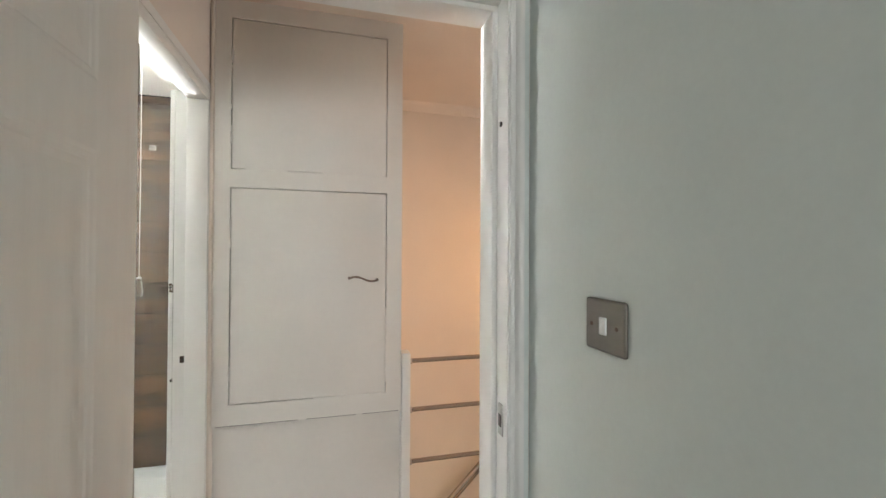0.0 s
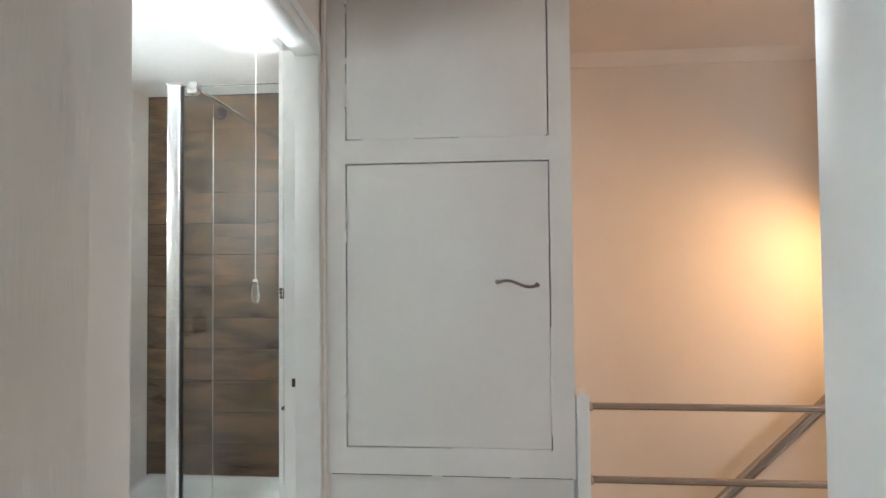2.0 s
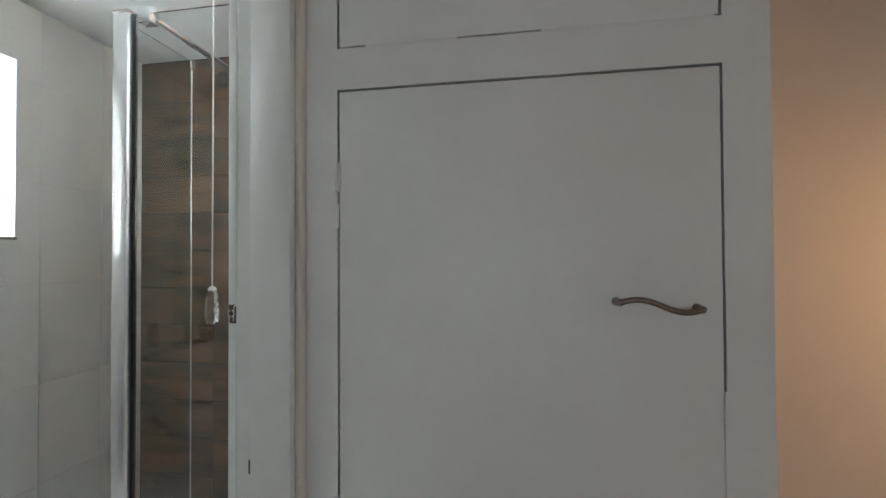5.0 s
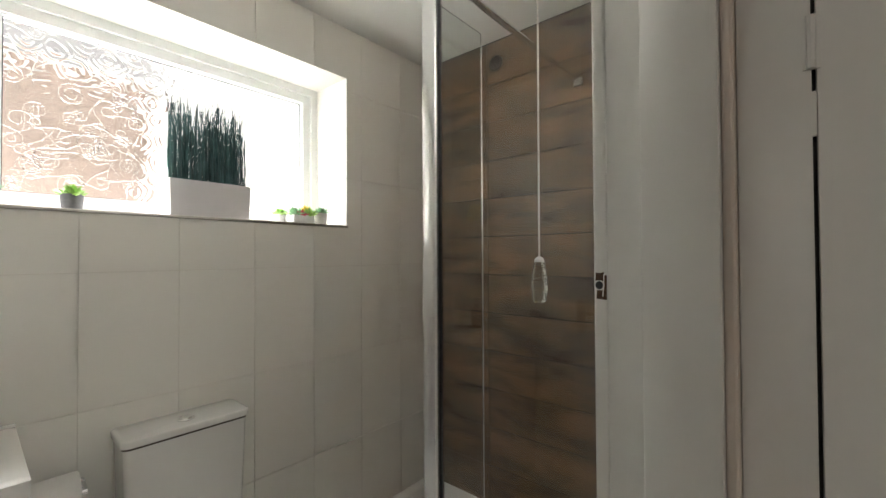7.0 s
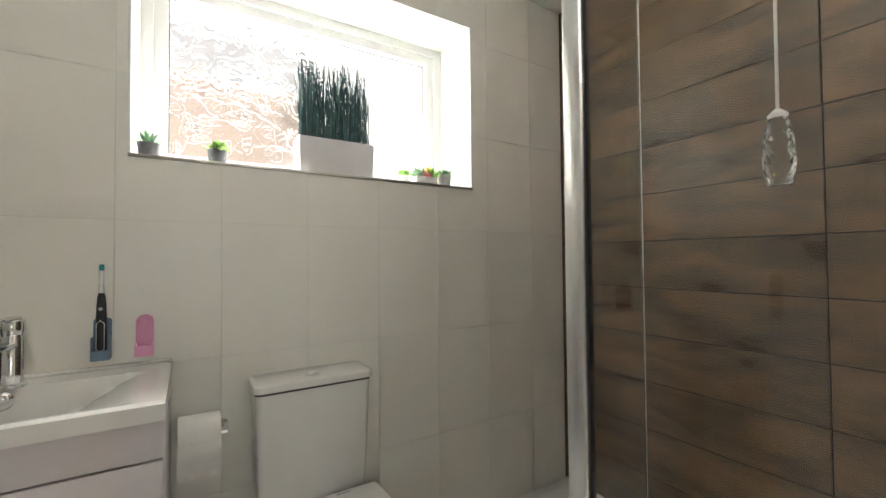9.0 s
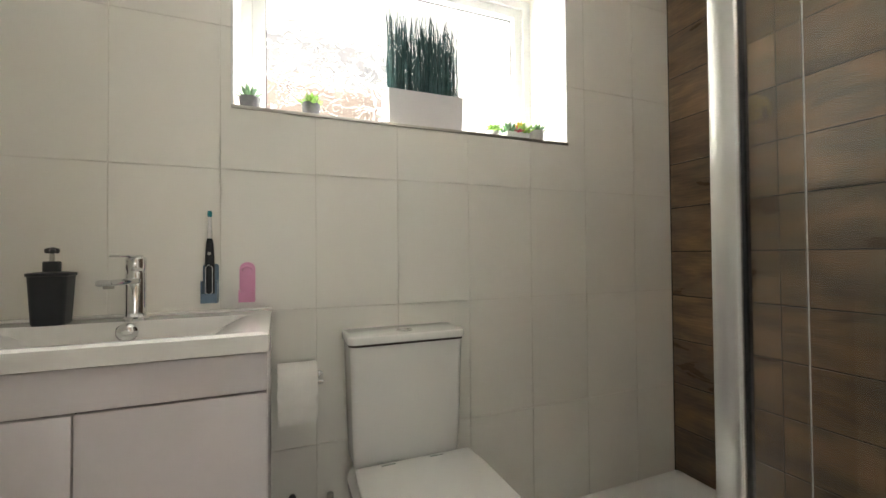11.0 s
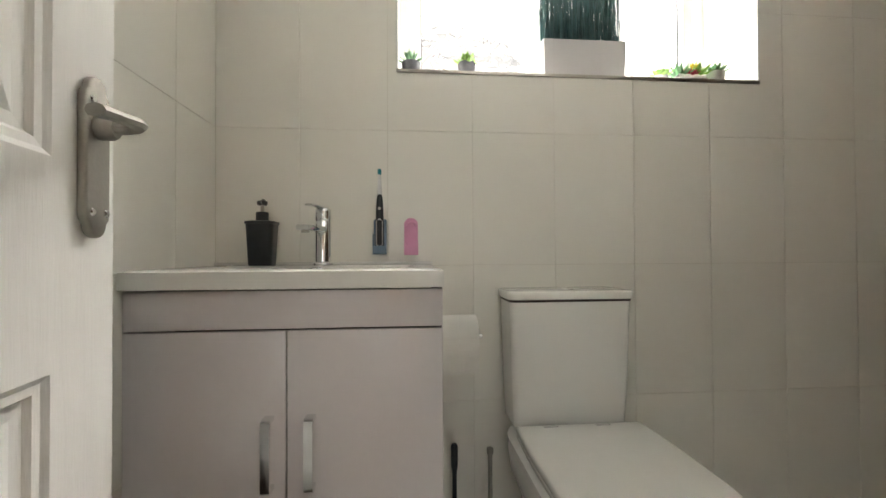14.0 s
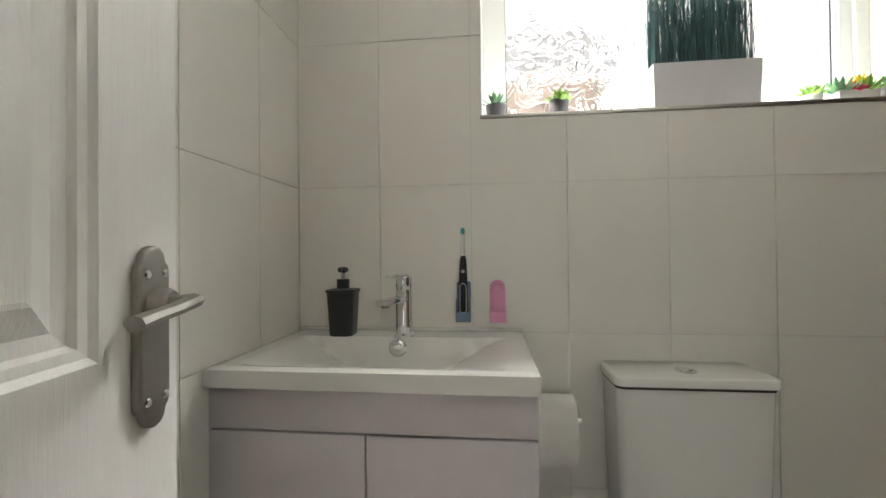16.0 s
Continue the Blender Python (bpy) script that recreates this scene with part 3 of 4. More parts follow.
# window
win = tagged(new("window_1"), "white plastic window with patterned obscure glass", kind="structure")
FX = -2.835


def ring(x0, x1, y0, y1, z0, z1, w):
    return boxes((x0, x1, y0, y0 + w, z0, z1), (x0, x1, y1 - w, y1, z0, z1), (x0, x1, y0 + w, y1 - w, z0, z0 + w), (x0, x1, y0 + w, y1 - w, z1 - w, z1))


part("window_frame", ring(FX - 0.06, FX, WY0, WY1, WZ0 - 0.01, WZ1, 0.034), M_UPVC, win, smooth=False)
sash = part("sash", ring(FX - 0.050, FX - 0.014, WY0 + 0.032, WY1 - 0.032, WZ0 + 0.022, WZ1 - 0.032, 0.038), M_UPVC, win, smooth=False)
part("glazing_bead", ring(FX - 0.040, FX - 0.024, WY0 + 0.068, WY1 - 0.068, WZ0 + 0.058, WZ1 - 0.068, 0.007), M_UPVC, sash, smooth=False)
part("gasket", ring(FX - 0.041, FX - 0.036, WY0 + 0.074, WY1 - 0.074, WZ0 + 0.064, WZ1 - 0.074, 0.004), M_BLACK, sash, smooth=False)
GX = FX - 0.044
pane = part("pane", boxes((GX - 0.004, GX, WY0 + 0.058, WY1 - 0.058, WZ0 + 0.048, WZ1 - 0.058)), M_OBSC, win, "obscure glass with embossed swirls", smooth=False)
pane.visible_shadow = False
rng = random.Random(4)
swirls = []
for i in range(120):
    cy, cz = rng.uniform(WY0 + 0.09, WY1 - 0.09), rng.uniform(WZ0 + 0.07, WZ1 - 0.09)
    r0, turns, s, a0 = rng.uniform(0.016, 0.042), rng.uniform(1.2, 2.2), rng.choice((-1, 1)), rng.uniform(0, 6.28)
    pts = []
    for j in range(30):
        q = j / 29
        a, r = a0 + s * q * turns * 6.283, r0 * (0.18 + 0.82 * q)
        pts.append((GX - 0.0004, cy + r * math.cos(a), cz + r * math.sin(a)))
    tx, ty = -s * math.sin(a), s * math.cos(a)
    for j in range(1, 10):
        q = j / 9
        pts.append((GX - 0.0004, pts[29][1] + tx * 0.07 * q + math.cos(a) * 0.03 * q * q, pts[29][2] + ty * 0.07 * q + math.sin(a) * 0.03 * q * q))
    pts = [p for p in pts if WY0 + 0.065 < p[1] < WY1 - 0.065 and WZ0 + 0.055 < p[2] < WZ1 - 0.065]
    if len(pts) > 6:
        swirls.append(tube(pts, 0.0011, 6))
relief = part("swirl_relief", join(*swirls), M_OBSC, pane)
relief.visible_shadow = False
tagged(relief, kind="stuff")
# tiled reveals and the sill with its metal edge trim
for za, zb in ((WZ0, 1.647), (1.649, WZ1)):
    part("reveal", boxes((FX, XW, WY1, WY1 + T, za, zb)), M_TILE, win, smooth=False)
    part("reveal", boxes((FX, XW, WY0 - T, WY0, za, zb)), M_TILE, win, smooth=False)
part("reveal", boxes((FX, XW, WY0 - T, WY1 + T, WZ1, WZ1 + T)), M_TILE, win, smooth=False)
part("window_sill", boxes((FX, XW - 0.002, WY0 - T, WY1 + T, WZ0 - 0.013, WZ0)), M_TILE, win, smooth=False)
part("edge_trim", rbox(XW - 0.002, XW + 0.004, WY0 - 0.006, WY1 + 0.006, WZ0 - 0.009, WZ0 + 0.001, 0.0015), M_STEEL, win, "thin metal tile trim")
part("edge_trim", rbox(XW - 0.004, XW + 0.0025, WY1 + 0.0005, WY1 + 0.006, WZ0 + 0.001, WZ1, 0.001), M_UPVC, win)
part("edge_trim", rbox(XW - 0.004, XW + 0.0025, WY0 - 0.006, WY0 - 0.0005, WZ0 + 0.001, WZ1, 0.001), M_UPVC, win)

# ---- bathroom things ----
van = thing("vanity_unit", "pale lilac-grey gloss vanity unit with two doors", "vanity unit", (XW, 1.106, FLOOR))
VW, VD, VT = 0.604, 0.378, 0.823 - FLOOR
# carcass coloured near-black so the joints between the doors look shaded
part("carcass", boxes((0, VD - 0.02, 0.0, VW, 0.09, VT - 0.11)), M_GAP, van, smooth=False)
part("end_panel", rbox(0, VD - 0.001, VW, VW + 0.002, 0.09, VT - 0.003, 0.0005), M_VANITY, van)
part("end_panel", rbox(0, VD - 0.001, -0.0015, 0.0, 0.09, VT - 0.003, 0.0005), M_VANITY, van)
part("plinth", boxes((0, VD - 0.06, 0.01, VW - 0.01, 0.0, 0.09)), M_VANITY, van, smooth=False)
part("fascia", rbox(VD - 0.018, VD, 0.0, VW, 0.744 - FLOOR, VT - 0.004, 0.0015), M_VANITY, van)
for i, (a, b) in enumerate(((0.0, 0.2985), (0.3015, VW))):
    dr = part("cabinet_door", rbox(VD - 0.018, VD, a, b, 0.10, 0.740 - FLOOR, 0.0015), M_VANITY, van)
    yh = (0.2685, 0.3475)[i]
    zt = 0.577 - FLOOR
    strap = [(VD, zt), (VD + 0.022, zt), (VD + 0.028, zt - 0.004), (VD + 0.030, zt - 0.012), (VD + 0.030, zt - 0.128), (VD + 0.028, zt - 0.136), (VD + 0.022, zt - 0.140), (VD, zt - 0.140), (VD, zt - 0.132), (VD + 0.020, zt - 0.132), (VD + 0.023, zt - 0.126), (VD + 0.023, zt - 0.014), (VD + 0.020, zt - 0.008), (VD, zt - 0.008)]
    part("handle", prism(strap, yh - 0.0085, yh + 0.0085, "y"), M_CHROME, dr, "polished chrome bow handle")

# basin: a moulded slab with a wide shallow bowl
bas = thing("basin", "white ceramic inset basin on the vanity unit", "basin", (XW, 1.104, 0.823))
BW, BD, BH = 0.610, 0.392, 0.037
bm = bmesh.new()
n_u, n_v = 44, 36
grid = {}
for i in range(n_u + 1):
    for j in range(n_v + 1):
        y, x = BW * i / n_u, BD * j / n_v
        ey = min(y - 0.060, BW - 0.060 - y) / 0.15
        ex = min((x - 0.098) / 0.030, (BD - 0.028 - x) / 0.045)
        e = max(0.0, min(1.0, ey)) if ex > 0 else 0.0
        f = max(0.0, min(1.0, ex))
        q = min(e, f)
        depth = 0.080 * (0.75 * q + 0.25 * q * q * (3 - 2 * q))
        lip = 0.004 * max(0.0, 1 - min(x / 0.012, y / 0.012 if y < BW / 2 else (BW - y) / 0.012, (BD - x) / 0.010)) ** 2
        grid[i, j] = bm.verts.new((x, y, BH - depth - lip))
for i in range(n_u):
    for j in range(n_v):
        bm.faces.new((grid[i, j], grid[i, j + 1], grid[i + 1, j + 1], grid[i + 1, j]))
edge = [grid[i, 0] for i in range(n_u + 1)] + [grid[n_u, j] for j in range(1, n_v + 1)] + [grid[i, n_v] for i in range(n_u - 1, -1, -1)] + [grid[0, j] for j in range(n_v - 1, 0, -1)]
low = [bm.verts.new((v.co.x, v.co.y, 0.0)) for v in edge]
for i in range(len(edge)):
    k2 = (i + 1) % len(edge)
    bm.faces.new((edge[i], low[i], low[k2], edge[k2]))
bmesh.ops.recalc_face_normals(bm, faces=bm.faces)
part("bowl", bm, M_CERAMIC, bas)
part("back_ledge", rbox(0.0, 0.012, 0.0, BW, BH - 0.002, BH + 0.007, 0.003), M_CERAMIC, bas)
part("overflow_cover", lathe([(0.022, 0.0), (0.022, 0.006), (0.016, 0.012), (0.006, 0.014)], 24, "x", (0.108, 0.303, 0.013)), M_CHROME, bas, "chrome overflow cover")

tap = thing("basin_tap", "chrome single-lever basin mixer tap", "tap", (-2.512, 1.418, 0.860), rz=-15)
part("body", lathe([(0.026, 0.0), (0.026, 0.006), (0.021, 0.010), (0.021, 0.112), (0.0195, 0.114), (0.0195, 0.118), (0.021, 0.120), (0.021, 0.146), (0.018, 0.150)], 28), M_CHROME, tap)
part("spout", rbox(0.0, 0.112, -0.017, 0.017, 0.088, 0.101, 0.004), M_CHROME, tap)
part("aerator", lathe([(0.010, 0.082), (0.010, 0.089)], 16, "z", (0.094, 0, 0)), M_STEEL, tap)
part("lever", rbox(-0.012, 0.078, -0.011, 0.011, 0.150, 0.1555, 0.002), M_CHROME, tap)

soap = thing("soap_dispenser", "matt black plastic soap dispenser with pump", "soap dispenser", (-2.522, 1.258, 0.860))
bm = bmesh.new()
prev = None
for z, w, d2 in ((0, 0.028, 0.026), (0.004, 0.030, 0.028), (0.06, 0.033, 0.030), (0.108, 0.0355, 0.032), (0.110, 0.038, 0.035), (0.116, 0.038, 0.035), (0.118, 0.028, 0.024), (0.119, 0.017, 0.017)):
    o = [bm.verts.new((p[0], p[1], z)) for p in rounded(-d2, d2, -w, w, min(w, d2) * 0.45, 5)]
    if prev:
        for i in range(len(o)):
            bm.faces.new((prev[i], prev[(i + 1) % len(o)], o[(i + 1) % len(o)], o[i]))
    else:
        bm.faces.new(o[::-1])
    prev = o
bm.faces.new(prev)
bmesh.ops.recalc_face_normals(bm, faces=bm.faces)
part("bottle", bm, M_BLACK, soap)
part("pump", lathe([(0.016, 0.119), (0.016, 0.140), (0.0145, 0.142)], 24), M_BLACK, soap)
part("stem", lathe([(0.0045, 0.140), (0.0045, 0.162)], 12), M_STEEL, soap, "pale pump stem")
part("nozzle", join(lathe([(0.011, 0.160), (0.013, 0.163), (0.013, 0.170), (0.006, 0.173)], 20), tube([(0, 0, 0.167), (0.028, 0.012, 0.168), (0.040, 0.017, 0.163)], [0.006, 0.0055, 0.0045], 10)), M_BLACK, soap)

tb = thing("electric_toothbrush", "black electric toothbrush in a wall holder", "toothbrush", (XW, 1.563, 0.896))
part("handle", lathe([(0.010, 0.004), (0.0115, 0.012), (0.0115, 0.085), (0.010, 0.130), (0.0085, 0.150), (0.006, 0.162)], 18, "z", (0.026, 0, 0)), M_BLACK, tb)
part("grip_outline", tube([(0.0382, -0.008, 0.020), (0.0385, -0.008, 0.085), (0.0385, 0, 0.093), (0.0385, 0.008, 0.085), (0.0382, 0.008, 0.020), (0.0382, 0, 0.014), (0.0382, -0.008, 0.020)], 0.0009, 6), M_WHITEP, tb)
part("button", lathe([(0.0045, 0.035), (0.0045, 0.0372)], 14, "x", (0, 0, 0.122)), M_STEEL, tb)
part("neck", lathe([(0.006, 0.160), (0.0058, 0.178), (0.0048, 0.194), (0.0044, 0.220)], 14, "z", (0.026, 0, 0)), M_WHITEP, tb)
part("brush_head", lathe([(0.0042, 0.219), (0.0054, 0.222), (0.0054, 0.231), (0.004, 0.235)], 14, "z", (0.027, 0, 0)), M_TEAL, tb, "teal bristles")

h1 = thing("toothbrush_holder", "blue-grey plastic toothbrush holder stuck to the tiles", "holder", (XW, 1.563, 0.891))
part("back", prism(rounded(-0.019, 0.019, 0.0, 0.100, 0.008), 0.0, 0.004, "x", 0.001), M_BLUE, h1)
part("cup", join(boxes((0.004, 0.042, -0.019, -0.016, 0.0, 0.055), (0.004, 0.042, 0.016, 0.019, 0.0, 0.055), (0.039, 0.042, -0.016, 0.016, 0.0, 0.022), (0.004, 0.042, -0.019, 0.019, -0.003, 0.0))), M_BLUE, h1)
h2 = thing("pink_holder", "empty pink plastic toothbrush holder on the tiles", "holder", (XW, 1.652, 0.889))
part("back", prism(rounded(-0.020, 0.020, 0.0, 0.105, 0.0195, 8), 0.0, 0.004, "x", 0.001), M_PINK, h2)
part("clip", tube([(0.003, -0.012, 0.082), (0.012, -0.013, 0.088), (0.012, 0, 0.094), (0.012, 0.013, 0.088), (0.003, 0.012, 0.082)], 0.003, 8), M_PINK, h2)
part("cup", join(boxes((0.004, 0.034, -0.020, -0.017, 0.0, 0.03), (0.004, 0.034, 0.017, 0.020, 0.0, 0.03), (0.031, 0.034, -0.017, 0.017, 0.0, 0.024), (0.004, 0.034, -0.020, 0.020, -0.003, 0.0))), M_PINK, h2)

# toilet roll on its holder
th = thing("toilet_roll_holder", "chrome toilet roll holder fixed to the tiled wall", "holder", (XW, 1.781, 0.660))
part("rod", tube([(0.072, -0.052, 0), (0.072, 0.066, 0)], 0.007, 12), M_CHROME, th)
part("bracket", tube([(0.0, 0.064, 0), (0.05, 0.064, 0), (0.068, 0.064, 0), (0.074, 0.060, 0)], 0.006, 10), M_CHROME, th)
part("wall_rose", lathe([(0.013, 0.0), (0.013, 0.004), (0.009, 0.008)], 20, "x", (0, 0.060, 0)), M_CHROME, th)
tr = thing("toilet_roll", "white toilet roll with a hanging sheet", "toilet roll", (XW + 0.072, 1.779, 0.660))
bm = bmesh.new()
seg = 40
rings = []
for r, y in ((0.020, -0.050), (0.058, -0.050), (0.059, -0.049), (0.059, 0.049), (0.058, 0.050), (0.020, 0.050)):
    rings.append([bm.verts.new((r * math.cos(6.2832 * i / seg), y, r * math.sin(6.2832 * i / seg))) for i in range(seg)])
for a, b in zip(rings, rings[1:] + rings[:1]):
    for i in range(seg):
        bm.faces.new((a[i], a[(i + 1) % seg], b[(i + 1) % seg], b[i]))
bmesh.ops.recalc_face_normals(bm, faces=bm.faces)
part("roll", bm, M_PAPER, tr)
bm = bmesh.new()
prev = None
for i in range(12):
    q = i / 11
    x, z = 0.0595 + 0.003 * math.sin(q * 5), 0.004 - 0.092 * q
    row = [bm.verts.new((x + dx, y, z + 0.002 * math.sin(y * 60))) for dx in (0, 0.0012) for y in (-0.05, -0.02, 0.02, 0.05)]
    if prev:
        for a in range(3):
            bm.faces.new((prev[a], prev[a + 1], row[a + 1], row[a]))
            bm.faces.new((prev[a + 4], row[a + 4], row[a + 5], prev[a + 5]))
        bm.faces.new((prev[0], row[0], row[4], prev[4]))
        bm.faces.new((prev[3], prev[7], row[7], row[3]))
    prev = row
bmesh.ops.recalc_face_normals(bm, faces=bm.faces)
part("hanging_sheet", bm, M_PAPER, tr)

# toilet
wc = thing("toilet", "white close-coupled toilet with closed lid", "toilet", (XW, 2.079, FLOOR))


def loft(levels, seg=6):
    """Stacked rounded rectangles: (z, x0, x1, half width, corner radius)."""
    bm = bmesh.new()
    prev = None
    for z, x0, x1, w, r in levels:
        o = [bm.verts.new((p[0], p[1], z)) for p in rounded(x0, x1, -w, w, r, seg)]
        if prev:
            for i in range(len(o)):
                bm.faces.new((prev[i], prev[(i + 1) % len(o)], o[(i + 1) % len(o)], o[i]))
        else:
            bm.faces.new(o[::-1])
        prev = o
    bm.faces.new(prev)
    bmesh.ops.recalc_face_normals(bm, faces=bm.faces)
    return bm


zf = -FLOOR
part("cistern", loft([(0.418 + zf, 0.004, 0.122, 0.148, 0.016), (0.424 + zf, 0.003, 0.130, 0.155, 0.018), (0.52 + zf, 0.002, 0.136, 0.160, 0.018), (0.760 + zf, 0.002, 0.142, 0.167, 0.018)]), M_CERAMIC, wc)
lid = part("cistern_lid", loft([(0.7655 + zf, 0.0, 0.147, 0.171, 0.020), (0.7665 + zf, 0.0, 0.149, 0.173, 0.021), (0.783 + zf, 0.0, 0.150, 0.174, 0.022), (0.7865 + zf, 0.001, 0.148, 0.172, 0.021), (0.788 + zf, 0.004, 0.144, 0.168, 0.019)]), M_CERAMIC, wc)
# dark band draws the shaded gap between cistern and lid
part("lid_seal", loft([(0.759 + zf, 0.004, 0.1435, 0.1685, 0.018), (0.766 + zf, 0.004, 0.1435, 0.1685, 0.018)]), M_GAP, wc)
part("flush_button", lathe([(0.024, 0.786), (0.024, 0.790), (0.020, 0.7925), (0.0185, 0.7905), (0.017, 0.7905), (0.016, 0.7935), (0.010, 0.795)], 24, "z", (0.088, 0.0, zf)), M_CHROME, lid, "chrome dual flush button")
part("pan", loft([(0.0, 0.03, 0.44, 0.10, 0.05), (0.10, 0.03, 0.45, 0.105, 0.06), (0.28, 0.02, 0.52, 0.135, 0.09), (0.36, 0.01, 0.60, 0.168, 0.13), (0.385 + zf, 0.005, 0.625, 0.176, 0.14), (0.406 + zf, 0.005, 0.628, 0.176, 0.14)], 8), M_CERAMIC, wc)
out = [(0.150, -0.174), (0.22, -0.179), (0.30, -0.181), (0.44, -0.180)]
out += [(0.44 + 0.185 * math.sin(radians(a)), -0.180 * math.cos(radians(a)) ** 0.8) for a in range(12, 90, 12)]
out += [(0.628, 0.0)] + [(x, -y) for x, y in out[::-1]]
out = [(x, y * 0.965 + 0.010) for x, y in out]
part("seat", prism([(x - 0.002, y * 0.985) for x, y in out], 0.408 + zf, 0.420 + zf, "z", 0.003), M_SEAT, wc)
part("seat_lid", prism(out, 0.422 + zf, 0.440 + zf, "z", 0.006, 3), M_SEAT, wc, "smooth white closed lid")
for s in (-0.07, 0.07):
    part("lid_hinge", lathe([(0.011, -0.02), (0.011, 0.02)], 12, "y", (0.165, s, 0.430 + zf)), M_CHROME, wc)

tbx = thing("toilet_brush", "black-handled toilet brush in a holder beside the toilet", "toilet brush", (-2.50, 1.765, FLOOR))
part("holder", lathe([(0.042, 0.0), (0.045, 0.004), (0.040, 0.16), (0.038, 0.16)], 24), M_BLACK, tbx)
part("handle", lathe([(0.006, 0.16), (0.006, 0.34), (0.009, 0.36), (0.0095, 0.412), (0.006, 0.418)], 16), M_BLACK, tbx)
pl = thing("plunger", "slim plunger with a dull metal handle beside the toilet", "plunger", (-2.50, 1.862, FLOOR))
part("cup", lathe([(0.048, 0.0), (0.050, 0.01), (0.036, 0.05), (0.012, 0.075)], 20), M_BLACK, pl)
part("handle", lathe([(0.006, 0.07), (0.006, 0.385), (0.009, 0.388), (0.009, 0.402), (0.004, 0.405)], 14), M_STEEL, pl)

# shower tray and glass screen
tray = thing("shower_tray", "white acrylic low shower tray", "shower tray", ((XW + XP0) / 2, (2.47 + YN) / 2, FLOOR))
tw, tl = (XP0 - XW) / 2 - 0.002, (YN - 2.43) / 2 - 0.002
bm = bmesh.new()
prev = None
for inset, z in ((0.0, 0.0), (0.0, 0.128), (0.006, 0.135), (0.045, 0.137), (0.060, 0.128), (0.085, 0.105), (0.12, 0.102)):
    o = [bm.verts.new((p[0], p[1], z)) for p in rounded(-tw + inset, tw - inset, -tl + inset - 0.02, tl - inset, 0.012 + inset * 0.5, 5)]
    if prev:
        for i in range(len(o)):
            bm.faces.new((prev[i], prev[(i + 1) % len(o)], o[(i + 1) % len(o)], o[i]))
    else:
        bm.faces.new(o[::-1])
    prev = o
bm.faces.new(prev)
bmesh.ops.recalc_face_normals(bm, faces=bm.faces)
part("tray", bm, M_TRAY, tray)
part("waste", lathe([(0.045, 0.100), (0.045, 0.106), (0.038, 0.109)], 24, "z"), M_CHROME, tray, "chrome waste cover")

TRZ = 0.097
scr = thing("shower_screen", "frameless glass shower screen with chrome post", "shower screen", (-1.80, 2.455, TRZ))
GH = 2.020 - TRZ
g = part("glass_panel", boxes((0.012, XP0 + 1.80 - 0.008, -0.004, 0.004, 0.006, GH)), M_GLASS, scr, "clear fixed glass panel", smooth=False)
g.visible_shadow = False
g2 = part("return_panel", boxes((-0.034, -0.028, 0.020, 0.268, 0.012, GH)), M_GLASS, scr, "hinged clear deflector panel", smooth=False)
g2.matrix_local = pose(0, 0, 0)
g2.visible_shadow = False
part("edge_seal", rbox(-0.0335, -0.0285, 0.268, 0.272, 0.012, GH - 0.03, 0.001), M_WHITEP, scr)
part("post", rbox(-0.030, 0.020, -0.018, 0.020, 0.0, GH + 0.004, 0.006, 3), M_POST, scr, "polished chrome post")
part("post_bead", rbox(0.020, 0.024, -0.008, 0.008, 0.0, GH, 0.001), M_BLACK, scr)
part("post_cap", rbox(-0.031, 0.021, -0.019, 0.021, GH + 0.004, GH + 0.010, 0.002), M_STEEL, scr)
part("wall_channel", boxes((XP0 + 1.80 - 0.022, XP0 + 1.80 - 0.001, -0.010, 0.010, 0.0, GH)), M_CHROME, scr, smooth=False)
part("clamp", rbox(0.048, 0.086, -0.016, 0.018, GH - 0.030, GH + 0.014, 0.002), M_CHROME, scr)
part("support_bar", rbox(0.058, 0.076, 0.018, YN - 2.455 - 0.004, GH - 0.012, GH + 0.002, 0.003), M_CHROME, scr)
part("bar_flange", rbox(0.050, 0.084, YN - 2.455 - 0.012, YN - 2.455 + 0.002, GH - 0.020, GH + 0.010, 0.002), M_STEEL, scr)

# shower riser on the end wall beside the doorway
sh = thing("shower_set", "chrome hand shower on a riser rail with hose", "shower", (XP0, 2.86, 0.0))
part("riser_rail", tube([(-0.055, 0, 0.95), (-0.055, 0, 1.75)], 0.010, 14), M_CHROME, sh)
for z in (0.97, 1.73):
    part("rail_bracket", tube([(0, 0, z), (-0.055, 0, z)], 0.011, 12), M_CHROME, sh)
part("slider", rbox(-0.082, -0.042, -0.018, 0.018, 1.395, 1.435, 0.004), M_CHROME, sh)
hs = part("hand_shower", tube([(-0.070, 0, 1.34), (-0.085, 0, 1.40), (-0.110, 0, 1.445)], [0.010, 0.012, 0.015], 14), M_CHROME, sh)
bm = lathe([(0.030, 0.0), (0.040, 0.012), (0.042, 0.022), (0.036, 0.026)], 28)
bmesh.ops.transform(bm, matrix=pose(-0.105, 0, 1.440, 0, -125, 0), verts=bm.verts)
part("spray_head", bm, M_CHROME, hs)
bm = lathe([(0.034, 0.0262), (0.034, 0.028)], 28)
bmesh.ops.transform(bm, matrix=pose(-0.105, 0, 1.440, 0, -125, 0), verts=bm.verts)
part("spray_face", bm, M_YELLOW, hs, "yellow spray face")
